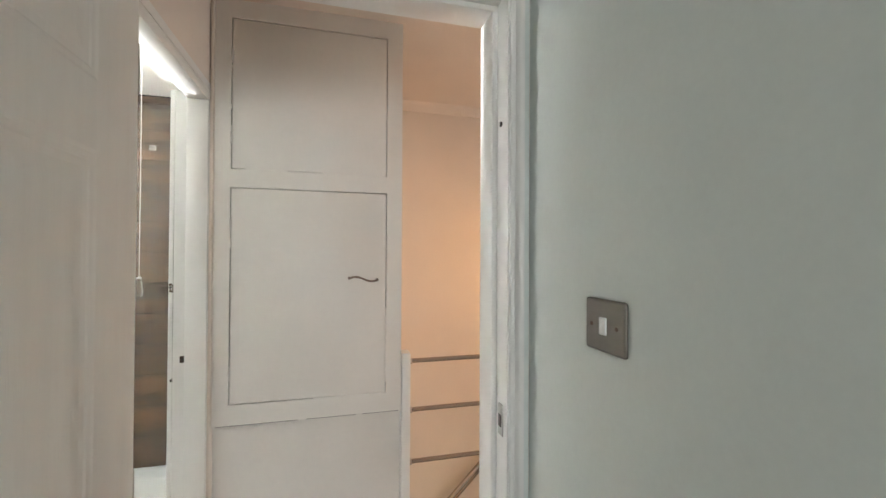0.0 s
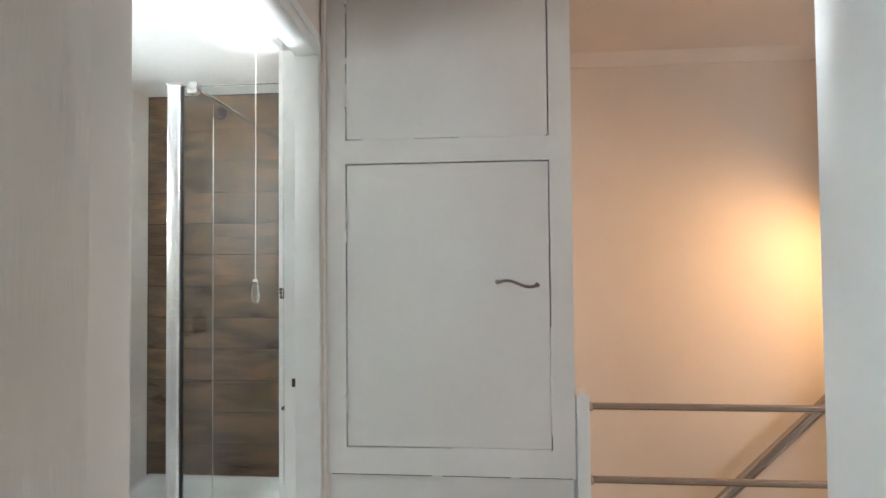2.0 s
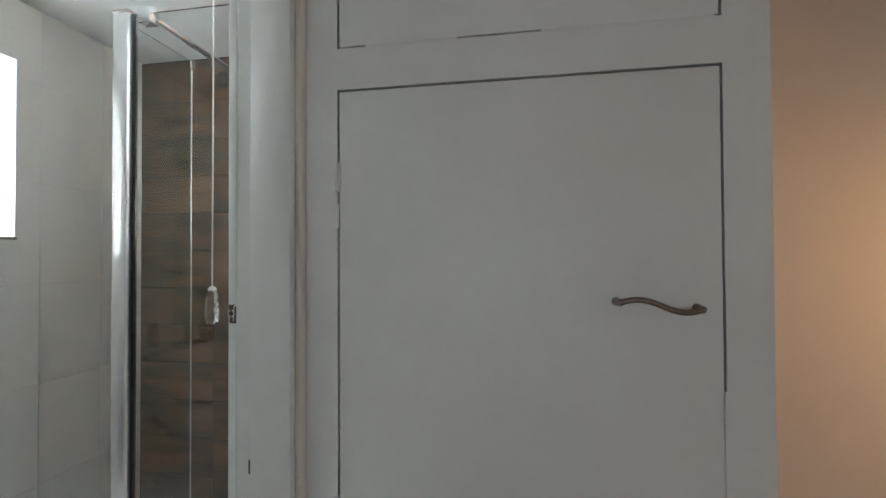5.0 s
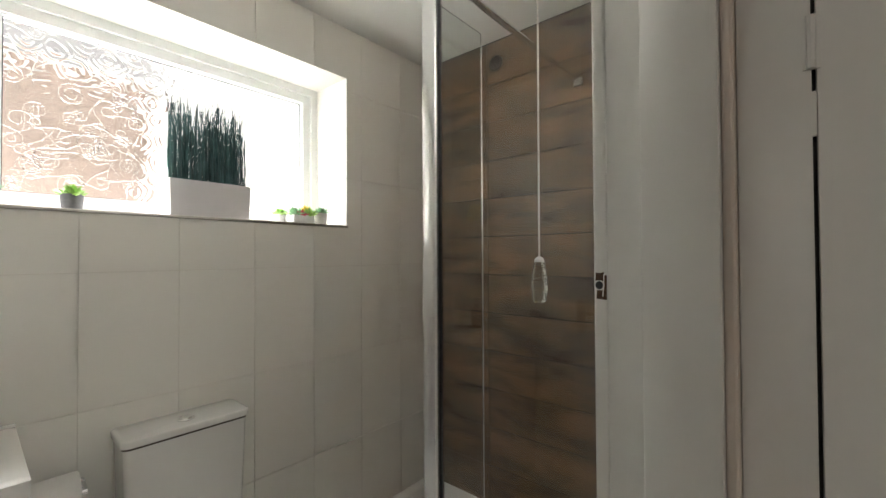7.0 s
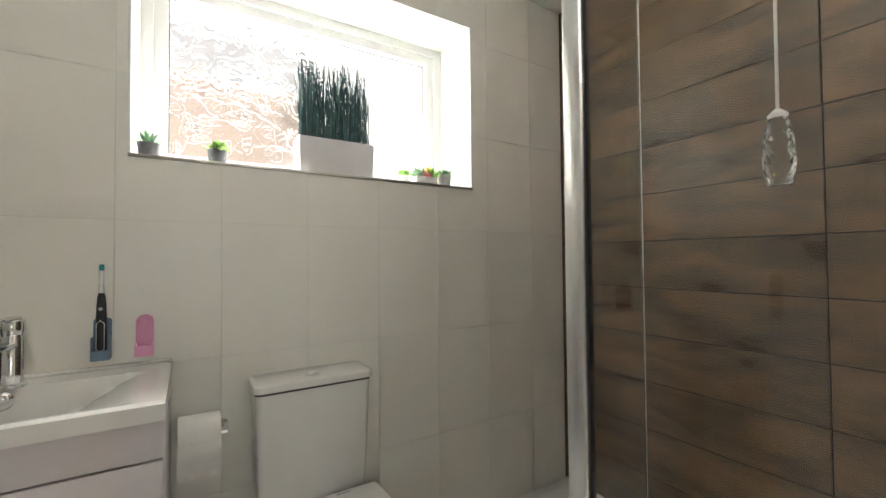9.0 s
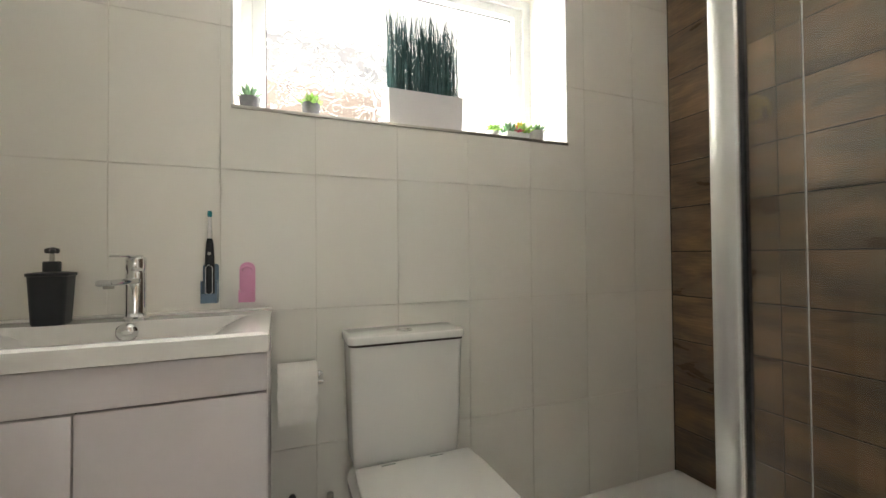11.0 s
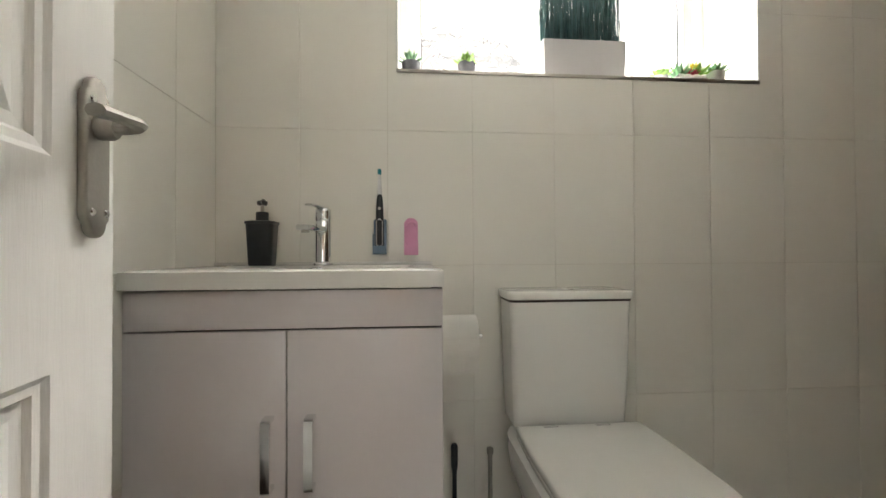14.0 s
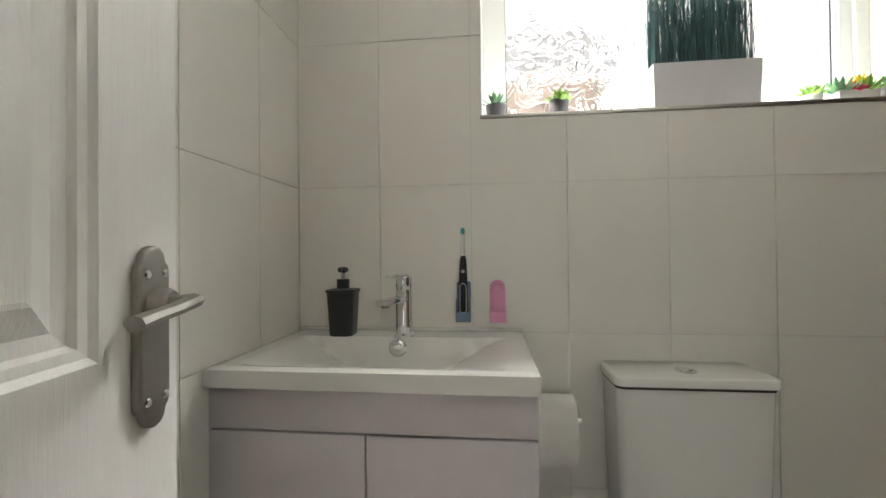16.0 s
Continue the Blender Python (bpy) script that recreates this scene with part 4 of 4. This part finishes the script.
bend = [Vector(p) for p in ((-0.060, 0, 1.40), (-0.070, 0, 1.34), (-0.096, 0.005, 1.20), (-0.110, 0.01, 1.06), (-0.130, 0.012, 0.98), (-0.142, 0.012, 0.90), (-0.136, 0.010, 0.83), (-0.112, 0.005, 0.775), (-0.085, 0, 0.748), (-0.062, 0, 0.762), (-0.06, 0, 0.80))]
hose = []
for p0, p1, p2, p3 in zip(bend, bend[1:], bend[2:], bend[3:]):
    for i in range(24):
        q = i / 24
        hose.append(0.5 * (2 * p1 + (p2 - p0) * q + (2 * p0 - 5 * p1 + 4 * p2 - p3) * q * q + (3 * p1 - p0 - 3 * p2 + p3) * q ** 3))
part("hose", tube(hose, [0.0078 if i % 2 else 0.0066 for i in range(len(hose))], 10), M_POST, sh, "ribbed chrome hose")
part("valve_bar", tube([(-0.06, -0.14, 0.78), (-0.06, 0.14, 0.78)], 0.022, 18), M_CHROME, sh)
for s in (-0.075, 0.075):
    part("valve_inlet", tube([(0, s, 0.78), (-0.045, s, 0.78)], 0.016, 14), M_CHROME, sh)

vent = thing("wall_vent", "small dark round vent high on the plank tiles", "vent", (-2.139, YN, 2.221))
part("collar", lathe([(0.038, 0.0), (0.038, -0.006), (0.032, -0.008), (0.026, -0.004)], 28, "y"), M_GAP, vent)

sd = thing("sponge_holder", "small clear shower dish holding a yellow sponge", "soap dish", (-1.425, YN, 1.445))
part("dish", join(rbox(-0.048, 0.048, -0.080, -0.002, 0.0, 0.006, 0.003), rbox(-0.048, 0.048, -0.080, -0.076, 0.0, 0.045, 0.0018), rbox(-0.048, -0.044, -0.076, -0.002, 0.0, 0.045, 0.0018), rbox(0.044, 0.048, -0.076, -0.002, 0.0, 0.045, 0.0018)), M_GLASS, sd, "clear plastic dish")
part("wall_bracket", rbox(-0.020, 0.020, -0.004, 0.0, -0.010, 0.050, 0.0015), M_CHROME, sd)
sp = thing("bath_sponge", "yellow sponge standing in the shower dish", "sponge", (-1.425, YN - 0.040, 1.4515))
part("sponge", loft([(0.0, -0.030, 0.030, 0.020, 0.012), (0.015, -0.040, 0.040, 0.027, 0.018), (0.050, -0.042, 0.042, 0.029, 0.02), (0.078, -0.034, 0.034, 0.023, 0.018), (0.092, -0.015, 0.015, 0.010, 0.008)], 5), M_SPONGE, sp)

pc = thing("light_pull_cord", "white pull cord with a cut crystal handle", "pull cord", (-1.396, 2.276, 1.212))
part("cord", tube([(0, 0, 0.078), (0.001, 0, 0.5), (0, 0, CEIL - 1.212 - 0.02)], 0.0017, 8), M_CORD, pc)
bm = bmesh.new()
prev = None
for i, (r, z) in enumerate(((0.0098, 0.0), (0.0122, 0.004), (0.0138, 0.014), (0.0143, 0.025), (0.0140, 0.036), (0.0131, 0.047), (0.0117, 0.058), (0.0100, 0.068), (0.0082, 0.071))):
    o = [bm.verts.new((r * math.cos((k + 0.5 * (i % 2)) * 0.6283), r * math.sin((k + 0.5 * (i % 2)) * 0.6283), z)) for k in range(10)]
    if prev:
        for k in range(10):
            k2 = (k + 1) % 10
            if i % 2:
                bm.faces.new((prev[k], prev[k2], o[k]))
                bm.faces.new((prev[k2], o[k2], o[k]))
            else:
                bm.faces.new((prev[k], prev[k2], o[k2]))
                bm.faces.new((prev[k], o[k2], o[k]))
    else:
        bm.faces.new(o[::-1])
    prev = o
bm.faces.new(prev)
bmesh.ops.recalc_face_normals(bm, faces=bm.faces)
part("crystal", bm, M_CRYSTAL, pc, "faceted clear crystal", smooth=False)
part("collar", lathe([(0.0085, 0.0705), (0.0088, 0.0745), (0.0060, 0.0775), (0.0030, 0.080)], 16), M_WHITEP, pc)
part("ceiling_rose", lathe([(0.030, CEIL - 1.212), (0.030, CEIL - 1.212 - 0.012), (0.018, CEIL - 1.212 - 0.022)], 24), M_WHITEP, pc)

# ---- on the window sill ----
plt = thing("planter", "white rectangular planter of dark artificial grass", "planter", (-2.690, 2.202, WZ0))
prev = None
bm = bmesh.new()
for z, g0 in ((0, -0.004), (0.130, 0.0), (0.130, -0.007), (0.110, -0.008)):
    o = [bm.verts.new(p) for p in ((-0.052 - g0, -0.134 - g0, z), (0.052 + g0, -0.134 - g0, z), (0.052 + g0, 0.134 + g0, z), (-0.052 - g0, 0.134 + g0, z))]
    if prev:
        for i in range(4):
            bm.faces.new((prev[i], prev[(i + 1) % 4], o[(i + 1) % 4], o[i]))
    else:
        bm.faces.new(o[::-1])
    prev = o
bm.faces.new(prev)
bmesh.ops.recalc_face_normals(bm, faces=bm.faces)
part("trough", bm, M_PLANTER, plt, smooth=False)
verts, faces = [], []
for i in range(820):
    x, y = rng.uniform(-0.042, 0.042), rng.uniform(-0.124, 0.124)
    h = rng.uniform(0.25, 0.33) if rng.random() < 0.5 else rng.uniform(0.13, 0.24)
    lx, ly, a, w = rng.gauss(0, 0.006), rng.gauss(0, 0.008), rng.uniform(0, 3.14), rng.uniform(0.0008, 0.0014)
    cx, cy = w * math.cos(a), w * math.sin(a)
    b0 = len(verts)
    for q, ww in ((0, 1), (0.55, 1.0), (0.85, 0.8), (1, 0.15)):
        px, py, pz = x + lx * q * q * 2, y + ly * q * q * 2, 0.108 + h * q + 0.02
        verts += [(px - cx * ww, py - cy * ww, pz), (px + cx * ww, py + cy * ww, pz), (px - cy * ww * 0.5, py + cx * ww * 0.5, pz)]
    for k3 in range(3):
        for e in range(3):
            f, g3 = b0 + k3 * 3 + e, b0 + k3 * 3 + (e + 1) % 3
            faces.append((f, g3, g3 + 3, f + 3))
me = bpy.data.meshes.new("grass")
me.from_pydata(verts, [], faces)
me.materials.append(M_GRASS)
gr = new("grass", me)
gr.parent = plt
tagged(gr, "dense upright dark green blades", kind="stuff")


def rosette(r, h, n, leaf_l, leaf_w, z, seed, c=(0, 0)):
    """Pointed fleshy leaves in rings."""
    q = random.Random(seed)
    bm = bmesh.new()
    for i in range(n):
        a = i * 2.399 + q.uniform(-0.2, 0.2)
        tilt = 0.25 + 1.05 * (1 - i / n)
        L = leaf_l * q.uniform(0.8, 1.15)
        d = Vector((math.cos(a) * math.sin(tilt), math.sin(a) * math.sin(tilt), math.cos(tilt)))
        s = Vector((-math.sin(a), math.cos(a), 0))
        u = d.cross(s)
        base = Vector((c[0], c[1], z)) + Vector((math.cos(a), math.sin(a), 0)) * r * (1 - i / n)
        rings = []
        for t, w in ((0, 0.5), (0.35, 1.0), (0.7, 0.75), (1.0, 0.05)):
            p = base + d * L * t
            rings.append([bm.verts.new(p + s * leaf_w * w), bm.verts.new(p + u * leaf_w * w * 0.45), bm.verts.new(p - s * leaf_w * w), bm.verts.new(p - u * leaf_w * w * 0.45)])
        for A, B in zip(rings, rings[1:]):
            for k4 in range(4):
                bm.faces.new((A[k4], A[(k4 + 1) % 4], B[(k4 + 1) % 4], B[k4]))
    bmesh.ops.recalc_face_normals(bm, faces=bm.faces)
    return bm


def potted(y, x, r, h, plant, leafmat, label, potmat, seed):
    p = thing("succulent_pot", label, "potted plant", (x, y, WZ0), "succulents on the sill")
    part("pot", lathe([(r * 0.80, 0), (r * 0.86, 0.002), (r, h * 0.8), (r * 1.02, h), (r * 0.88, h), (r * 0.85, h - 0.006)], 20), potmat, p)
    part("succulent", plant(h, seed), leafmat, p)
    return p


potted(1.655, -2.650, 0.028, 0.042, lambda h, s: rosette(0.010, h, 34, 0.042, 0.0045, h - 0.004, s), M_LEAF2, "small spiky succulent in a speckled grey pot", M_POT, 1)
potted(1.826, -2.650, 0.027, 0.046, lambda h, s: rosette(0.012, h, 26, 0.036, 0.0085, h - 0.006, s), M_LEAF, "small bright green succulent in a grey pot", M_POT, 2)
potted(2.472, -2.675, 0.025, 0.036, lambda h, s: rosette(0.012, h, 24, 0.036, 0.008, h - 0.004, s), M_LEAF, "tiny green succulent in a white pot", M_POTW, 3)
potted(2.666, -2.675, 0.028, 0.056, lambda h, s: rosette(0.014, h, 26, 0.036, 0.0075, h - 0.004, s), M_LEAF2, "small green succulent in a pale grey pot", M_POTG, 4)
tro = thing("succulent_trough", "small white trough of mixed green, pink and yellow succulents", "potted plant", (-2.675, 2.570, WZ0), "succulents on the sill")
part("trough", rbox(-0.026, 0.026, -0.048, 0.048, 0.0, 0.040, 0.003), M_POTW, tro)
part("succulent", rosette(0.012, 0, 24, 0.044, 0.0075, 0.036, 5, (0, -0.030)), M_LEAF2, tro)
part("succulent", rosette(0.011, 0, 22, 0.028, 0.009, 0.036, 6, (0.006, -0.004)), M_RED, tro, "pink-red rosette")
part("succulent", rosette(0.012, 0, 24, 0.046, 0.010, 0.036, 7, (0, 0.028)), M_LEAF, tro)
part("flower", rosette(0.005, 0, 12, 0.030, 0.006, 0.062, 8, (-0.004, 0.020)), M_YELLOW, tro, "yellow bud")

# ---- landing ----
CX0, CX1 = -1.100, -0.401
setting("wall_bulkhead", boxes((XP1, CX1 + 0.002, YC + 0.034, YF, FLOOR, 0.741)), M_CUPB, "white painted boxed-in wall under the cupboard")
cup = thing("fitted_cupboard", "off-white painted fitted cupboard with two flat doors", "cupboard", (CX0, YC, 0.741))
cw, ch = CX1 - CX0, CEIL - 0.741
DX0, DX1 = 0.055, 0.637
part("cupboard_frame", boxes((0, DX0, 0, 0.022, 0, ch), (DX1, cw, 0, 0.022, 0, ch), (DX0, DX1, 0, 0.022, 0, 0.078), (DX0, DX1, 0, 0.022, 0.889, 0.957), (DX0, DX1, 0, 0.022, 1.524, ch)), M_CUPB, cup, smooth=False)
part("side_panel", boxes((cw - 0.018, cw, 0.022, YF - YC - 0.002, 0, ch)), M_PLASTER, cup, smooth=False)
# dark sheet behind the doors, in place of real shade in their gaps
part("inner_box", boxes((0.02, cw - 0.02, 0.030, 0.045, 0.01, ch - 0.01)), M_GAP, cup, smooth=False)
for z0, z1 in ((0.078, 0.889), (0.957, 1.524)):
    d = part("cupboard_door", rbox(DX0 + 0.0034, DX1 - 0.0030, 0.0005, 0.021, z0 + 0.0028, z1 - 0.0034, 0.0018), M_CUPB, cup)
    for zz in (z0 + 0.12, z1 - 0.145):
        part("hinge", join(boxes((DX0 - 0.006, DX0 + 0.006, -0.002, 0.001, zz - 0.024, zz + 0.024)), lathe([(0.0035, zz - 0.024), (0.0035, zz + 0.024)], 8, "z", (DX0, -0.003, 0))), M_CUPB, d, "painted-over butt hinge")
    if z0 < 0.5:
        wave = []
        for i in range(17):
            q = i / 16
            wave.append((0.489 + 0.110 * q, -0.020 - 0.004 * math.sin(q * 3.14), 0.544 + 0.0075 * math.sin(q * 6.283 * 0.92 + 0.2) - 0.004 * q))
        hh = part("handle", tube(wave, [0.0052] + [0.0042] * 15 + [0.0052], 10), M_PEWTER, d, "wavy antique pewter pull handle")
        for p in (wave[0], wave[-1]):
            part("handle_foot", tube([(p[0], 0.001, p[2]), (p[0], -0.012, p[2]), p], [0.0065, 0.005, 0.005], 10), M_PEWTER, hh)
# dark strips draw the shadow line where the cupboard overhangs the bulkhead
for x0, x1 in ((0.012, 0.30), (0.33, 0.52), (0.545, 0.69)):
    part("paint_crack", boxes((x0, x1, -0.0006, 0.002, 0.0005, 0.0022)), M_GAP, cup, "dark painted shadow line along the bottom edge", smooth=False)
# dried paint bridging the door joints in places
for x0, x1, z0, z1 in ((DX0 + 0.05, DX0 + 0.20, 0.9545, 0.9600), (DX0 + 0.33, DX1 - 0.01, 0.9548, 0.9598), (DX0 + 0.30, DX1 - 0.004, 0.0765, 0.0806), (DX1 - 0.0030, DX1 + 0.0008, 0.12, 0.42),
        (DX0 - 0.0008, DX0 + 0.0032, 0.66, 0.70), (DX0 - 0.0008, DX0 + 0.0032, 1.06, 1.12), (DX0 - 0.0008, DX0 + 0.0032, 1.33, 1.345), (DX0 - 0.0008, DX0 + 0.0032, 1.18, 1.20)):
    part("paint_bridge", boxes((x0, x1, -0.0004, 0.004, z0, z1)), M_CUPB, cup, smooth=False)
setting("corner_trim", rbox(XP1 + 0.003, CX0 - 0.001, YC - 0.016, YC + 0.02, FLOOR, CEIL, 0.003), M_PLASTER)

bal = thing("landing_balustrade", "chrome tube rails between slim white posts", "balustrade", (CX1 + 0.003, YC + 0.012, FLOOR))
part("post", rbox(0.0, 0.038, -0.012, 0.060, 0.0, 0.974 - FLOOR, 0.006, 2), M_GLOSS, bal, "slim white painted post")
part("post", rbox(1.50, 1.57, -0.012, 0.060, 0.0, 1.0 - FLOOR, 0.006, 2), M_GLOSS, bal, "slim white painted post")
for z in (0.938, 0.735, 0.520, 0.305):
    rl = part("rail", tube([(0.038, 0.004, z - FLOOR), (1.50, 0.004, z - FLOOR)], 0.0095, 16), M_RAIL, bal, "polished chrome tube")
    part("rail_socket", lathe([(0.014, 0.0), (0.014, 0.008), (0.0105, 0.010)], 16, "x", (0.0375, 0.004, z - FLOOR)), M_CHROME, rl)

# stairs going down along the far wall
st = thing("staircase", "carpeted stairs going down beside the peach wall", "staircase", (1.16, YF, FLOOR))
for i in range(12):
    part("step", boxes((-0.22 * (i + 1), -0.22 * i, -0.84, -0.004, -0.19 * (i + 1) - 0.25, -0.19 * (i + 1))), M_CARPET, st, smooth=False)
hr = thing("handrail", "sloping chrome handrail on the stairwell wall", "handrail", (1.09, YF - 0.062, 0.845))
dirn = Vector((-0.72, 0, -0.70)).normalized()
part("rail", tube([(0, 0, 0), dirn * 1.2, dirn * 2.6], 0.024, 18), M_RAIL, hr)
for d in (0.07, 0.95, 1.9):
    p = dirn * d
    part("bracket", tube([p + Vector((0, 0, -0.018)), p + Vector((0, 0.005, -0.045)), p + Vector((0, 0.060, -0.050))], 0.007, 10), M_CHROME, hr)
    part("wall_rose", lathe([(0.026, 0.062), (0.026, 0.056), (0.016, 0.052)], 20, "y", (p[0], 0, p[2] - 0.050)), M_CHROME, hr)
part("end_cap", lathe([(0.0255, -0.012), (0.0255, 0.012)], 16, "x"), M_CHROME, hr)

wl = thing("wall_lamp", "small lit amber wall lamp over the stairs", "lamp", (1.16, 2.80, 1.36))
part("wall_plate", lathe([(0.045, 0.0), (0.045, -0.012), (0.03, -0.018)], 24, "x"), M_BRASS, wl)
part("arm", tube([(-0.01, 0, 0), (-0.06, 0, -0.02), (-0.10, 0, 0.0)], 0.007, 10), M_BRASS, wl)

setting("skirting_landing", boxes((XP1 + 0.001, CX1, YC - 0.004, YC + 0.012, FLOOR, 0.07)), M_GLOSS)
setting("skirting_bedroom", boxes((-0.252, -0.2365, -2.39, YB0 - 0.03, FLOOR, 0.075)), M_GLOSS)
cove = prism([(YF, CEIL - 0.05), (YF - 0.006, CEIL - 0.048), (YF - 0.018, CEIL - 0.030), (YF - 0.034, CEIL - 0.012), (YF - 0.05, CEIL), (YF, CEIL)], CX1 + 0.002, 1.158, "x")
setting("coving", cove, M_STAIR, "plain coved edge of the stairwell ceiling")

# ---- outside the window ----
def glow(name, colour, strength):
    m = bpy.data.materials.new(name)
    m.use_nodes = True
    b = m.node_tree.nodes["Principled BSDF"]
    b.inputs["Base Color"].default_value = (*colour, 1)
    b.inputs["Emission Color"].default_value = (*colour, 1)
    b.inputs["Emission Strength"].default_value = strength
    return m


setting("backdrop", boxes((-9.6, -9.5, -7, 11, -3.1, 9)), glow("overcast_sky", (1.0, 0.99, 0.97), 1.6), "white overcast sky")
setting("ground", boxes((-9.5, -2.95, -7, 11, -3.1, -2.9)), M_GROUND, "damp lawn below the window")
nb = thing("neighbour_house", "pinkish brick neighbouring house with a pale tiled roof", "house", (-7.5, -2.0, -2.9))
part("wall", boxes((-1.0, 0, -3.0, 5.2, 0, 6.4)), M_BRICK, nb, smooth=False)
part("roof", prism([(-0.95, 6.4), (0.25, 6.4), (0.25, 6.5), (-0.95, 7.6)], -3.2, 5.4, "y"), M_POTW, nb, "pale tiled roof")
part("gutter", tube([(0.28, -3.2, 6.42), (0.28, 5.4, 6.42)], 0.05, 10), M_POTW, nb)

# ---- tiles and planks, one by one ----
made = {}


def tile_mesh(name, w, h, material, r, proud, holes=()):
    """Flat tile in the local x-z plane, face towards -y, corner at the origin; chamfered rim. holes: pieces (x0, x1, z0, z1) instead of the whole."""
    key = (name, round(w, 4), round(h, 4), tuple(tuple(round(v, 4) for v in s) for s in holes))
    if key in made:
        return made[key]
    bm = bmesh.new()
    if not holes:
        a = [bm.verts.new(p) for p in ((0, 0, 0), (w, 0, 0), (w, 0, h), (0, 0, h))]
        b = [bm.verts.new(p) for p in ((0, -proud + r * 0.6, 0), (w, -proud + r * 0.6, 0), (w, -proud + r * 0.6, h), (0, -proud + r * 0.6, h))]
        c = [bm.verts.new(p) for p in ((r, -proud, r), (w - r, -proud, r), (w - r, -proud, h - r), (r, -proud, h - r))]
        for A, B in ((a, b), (b, c)):
            for i in range(4):
                bm.faces.new((A[i], A[(i + 1) % 4], B[(i + 1) % 4], B[i]))
        bm.faces.new(c)
    else:
        for x0, x1, z0, z1 in holes:
            box(bm, x0, x1, -proud, 0, z0, z1)
    bmesh.ops.recalc_face_normals(bm, faces=bm.faces)
    made[key] = mesh(name, bm, material, False)
    return made[key]


def lay(name, parent, us, zs, place, material, gap, r, proud, hole=None):
    """Lay tiles between the joint lines us (along the wall) and zs; place(u, z) is the pose of a tile's corner."""
    for u0, u1 in zip(us, us[1:]):
        for z0, z1 in zip(zs, zs[1:]):
            w, h = u1 - u0 - gap, z1 - z0 - gap
            if w < 0.004 or h < 0.004:
                continue
            pieces = ()
            if hole and u0 < hole[1] and u1 > hole[0] and z0 < hole[3] and z1 > hole[2]:
                a, b, c, d = u0 + gap / 2, u1 - gap / 2, z0 + gap / 2, z1 - gap / 2
                pieces = []
                if a < hole[0] - 0.001:
                    pieces.append((a, hole[0], c, d))
                if b > hole[1] + 0.001:
                    pieces.append((hole[1], b, c, d))
                m0, m1 = max(a, hole[0]), min(b, hole[1])
                if c < hole[2] - 0.001:
                    pieces.append((m0, m1, c, hole[2]))
                if d > hole[3] + 0.001:
                    pieces.append((m0, m1, hole[3], d))
                if not pieces:
                    continue
                pieces = [(p[0] - a, p[1] - a, p[2] - c, p[3] - c) for p in pieces]
            ob = new(name, tile_mesh(name, w, h, material, r, proud, pieces))
            ob.parent = parent
            ob.matrix_world = place(u0 + gap / 2, z0 + gap / 2)


zs = [FLOOR, 0.062, 0.457, 0.855, 1.250, 1.648, 2.045, CEIL]
us = [YS] + [1.335 + 0.25 * k for k in range(8)] + [YN]
# window wall: along y, faces +x
lay("tile", wall_window, us, zs, lambda u, z: pose(bx, u, z, 0, 0, 90), M_TILE, 0.0014, 0.0007, T, (WY0 - 0.0005, WY1 + 0.0005, WZ0 - 0.010, WZ1 + 0.0005))
# side wall: along x, faces +y
xs = [XP0, -1.402, -1.652, -1.902, -2.152, -2.402, XW]
lay("tile", wall_side, [-v for v in xs], zs, lambda u, z: pose(-u, YS - T, z, 0, 0, 180), M_TILE, 0.0014, 0.0007, T)
# shower wall: long planks in stacked rows
zp = [0.095, 0.279, 0.463, 0.648, 0.832, 1.016, 1.200, 1.385, 1.569, 1.753, 1.938, 2.122, CEIL - 0.006]
xp = [XW + 0.002, -2.193, -1.632, XP0]
lay("plank_tile", wall_shower, xp, zp, lambda u, z: pose(u, YN + T, z), M_WOOD, 0.0048, 0.0007, T)
# short return of planks on the end wall of the shower
yp = [2.45, 2.73, YN]
lay("plank_tile", wall_part, yp, zp, lambda u, z: pose(XP0, u + (yp[1] - yp[0] if u < 2.7 else YN - yp[1]) - 0.0035, z, 0, 0, -90), M_WOOD, 0.0035, 0.0012, T)
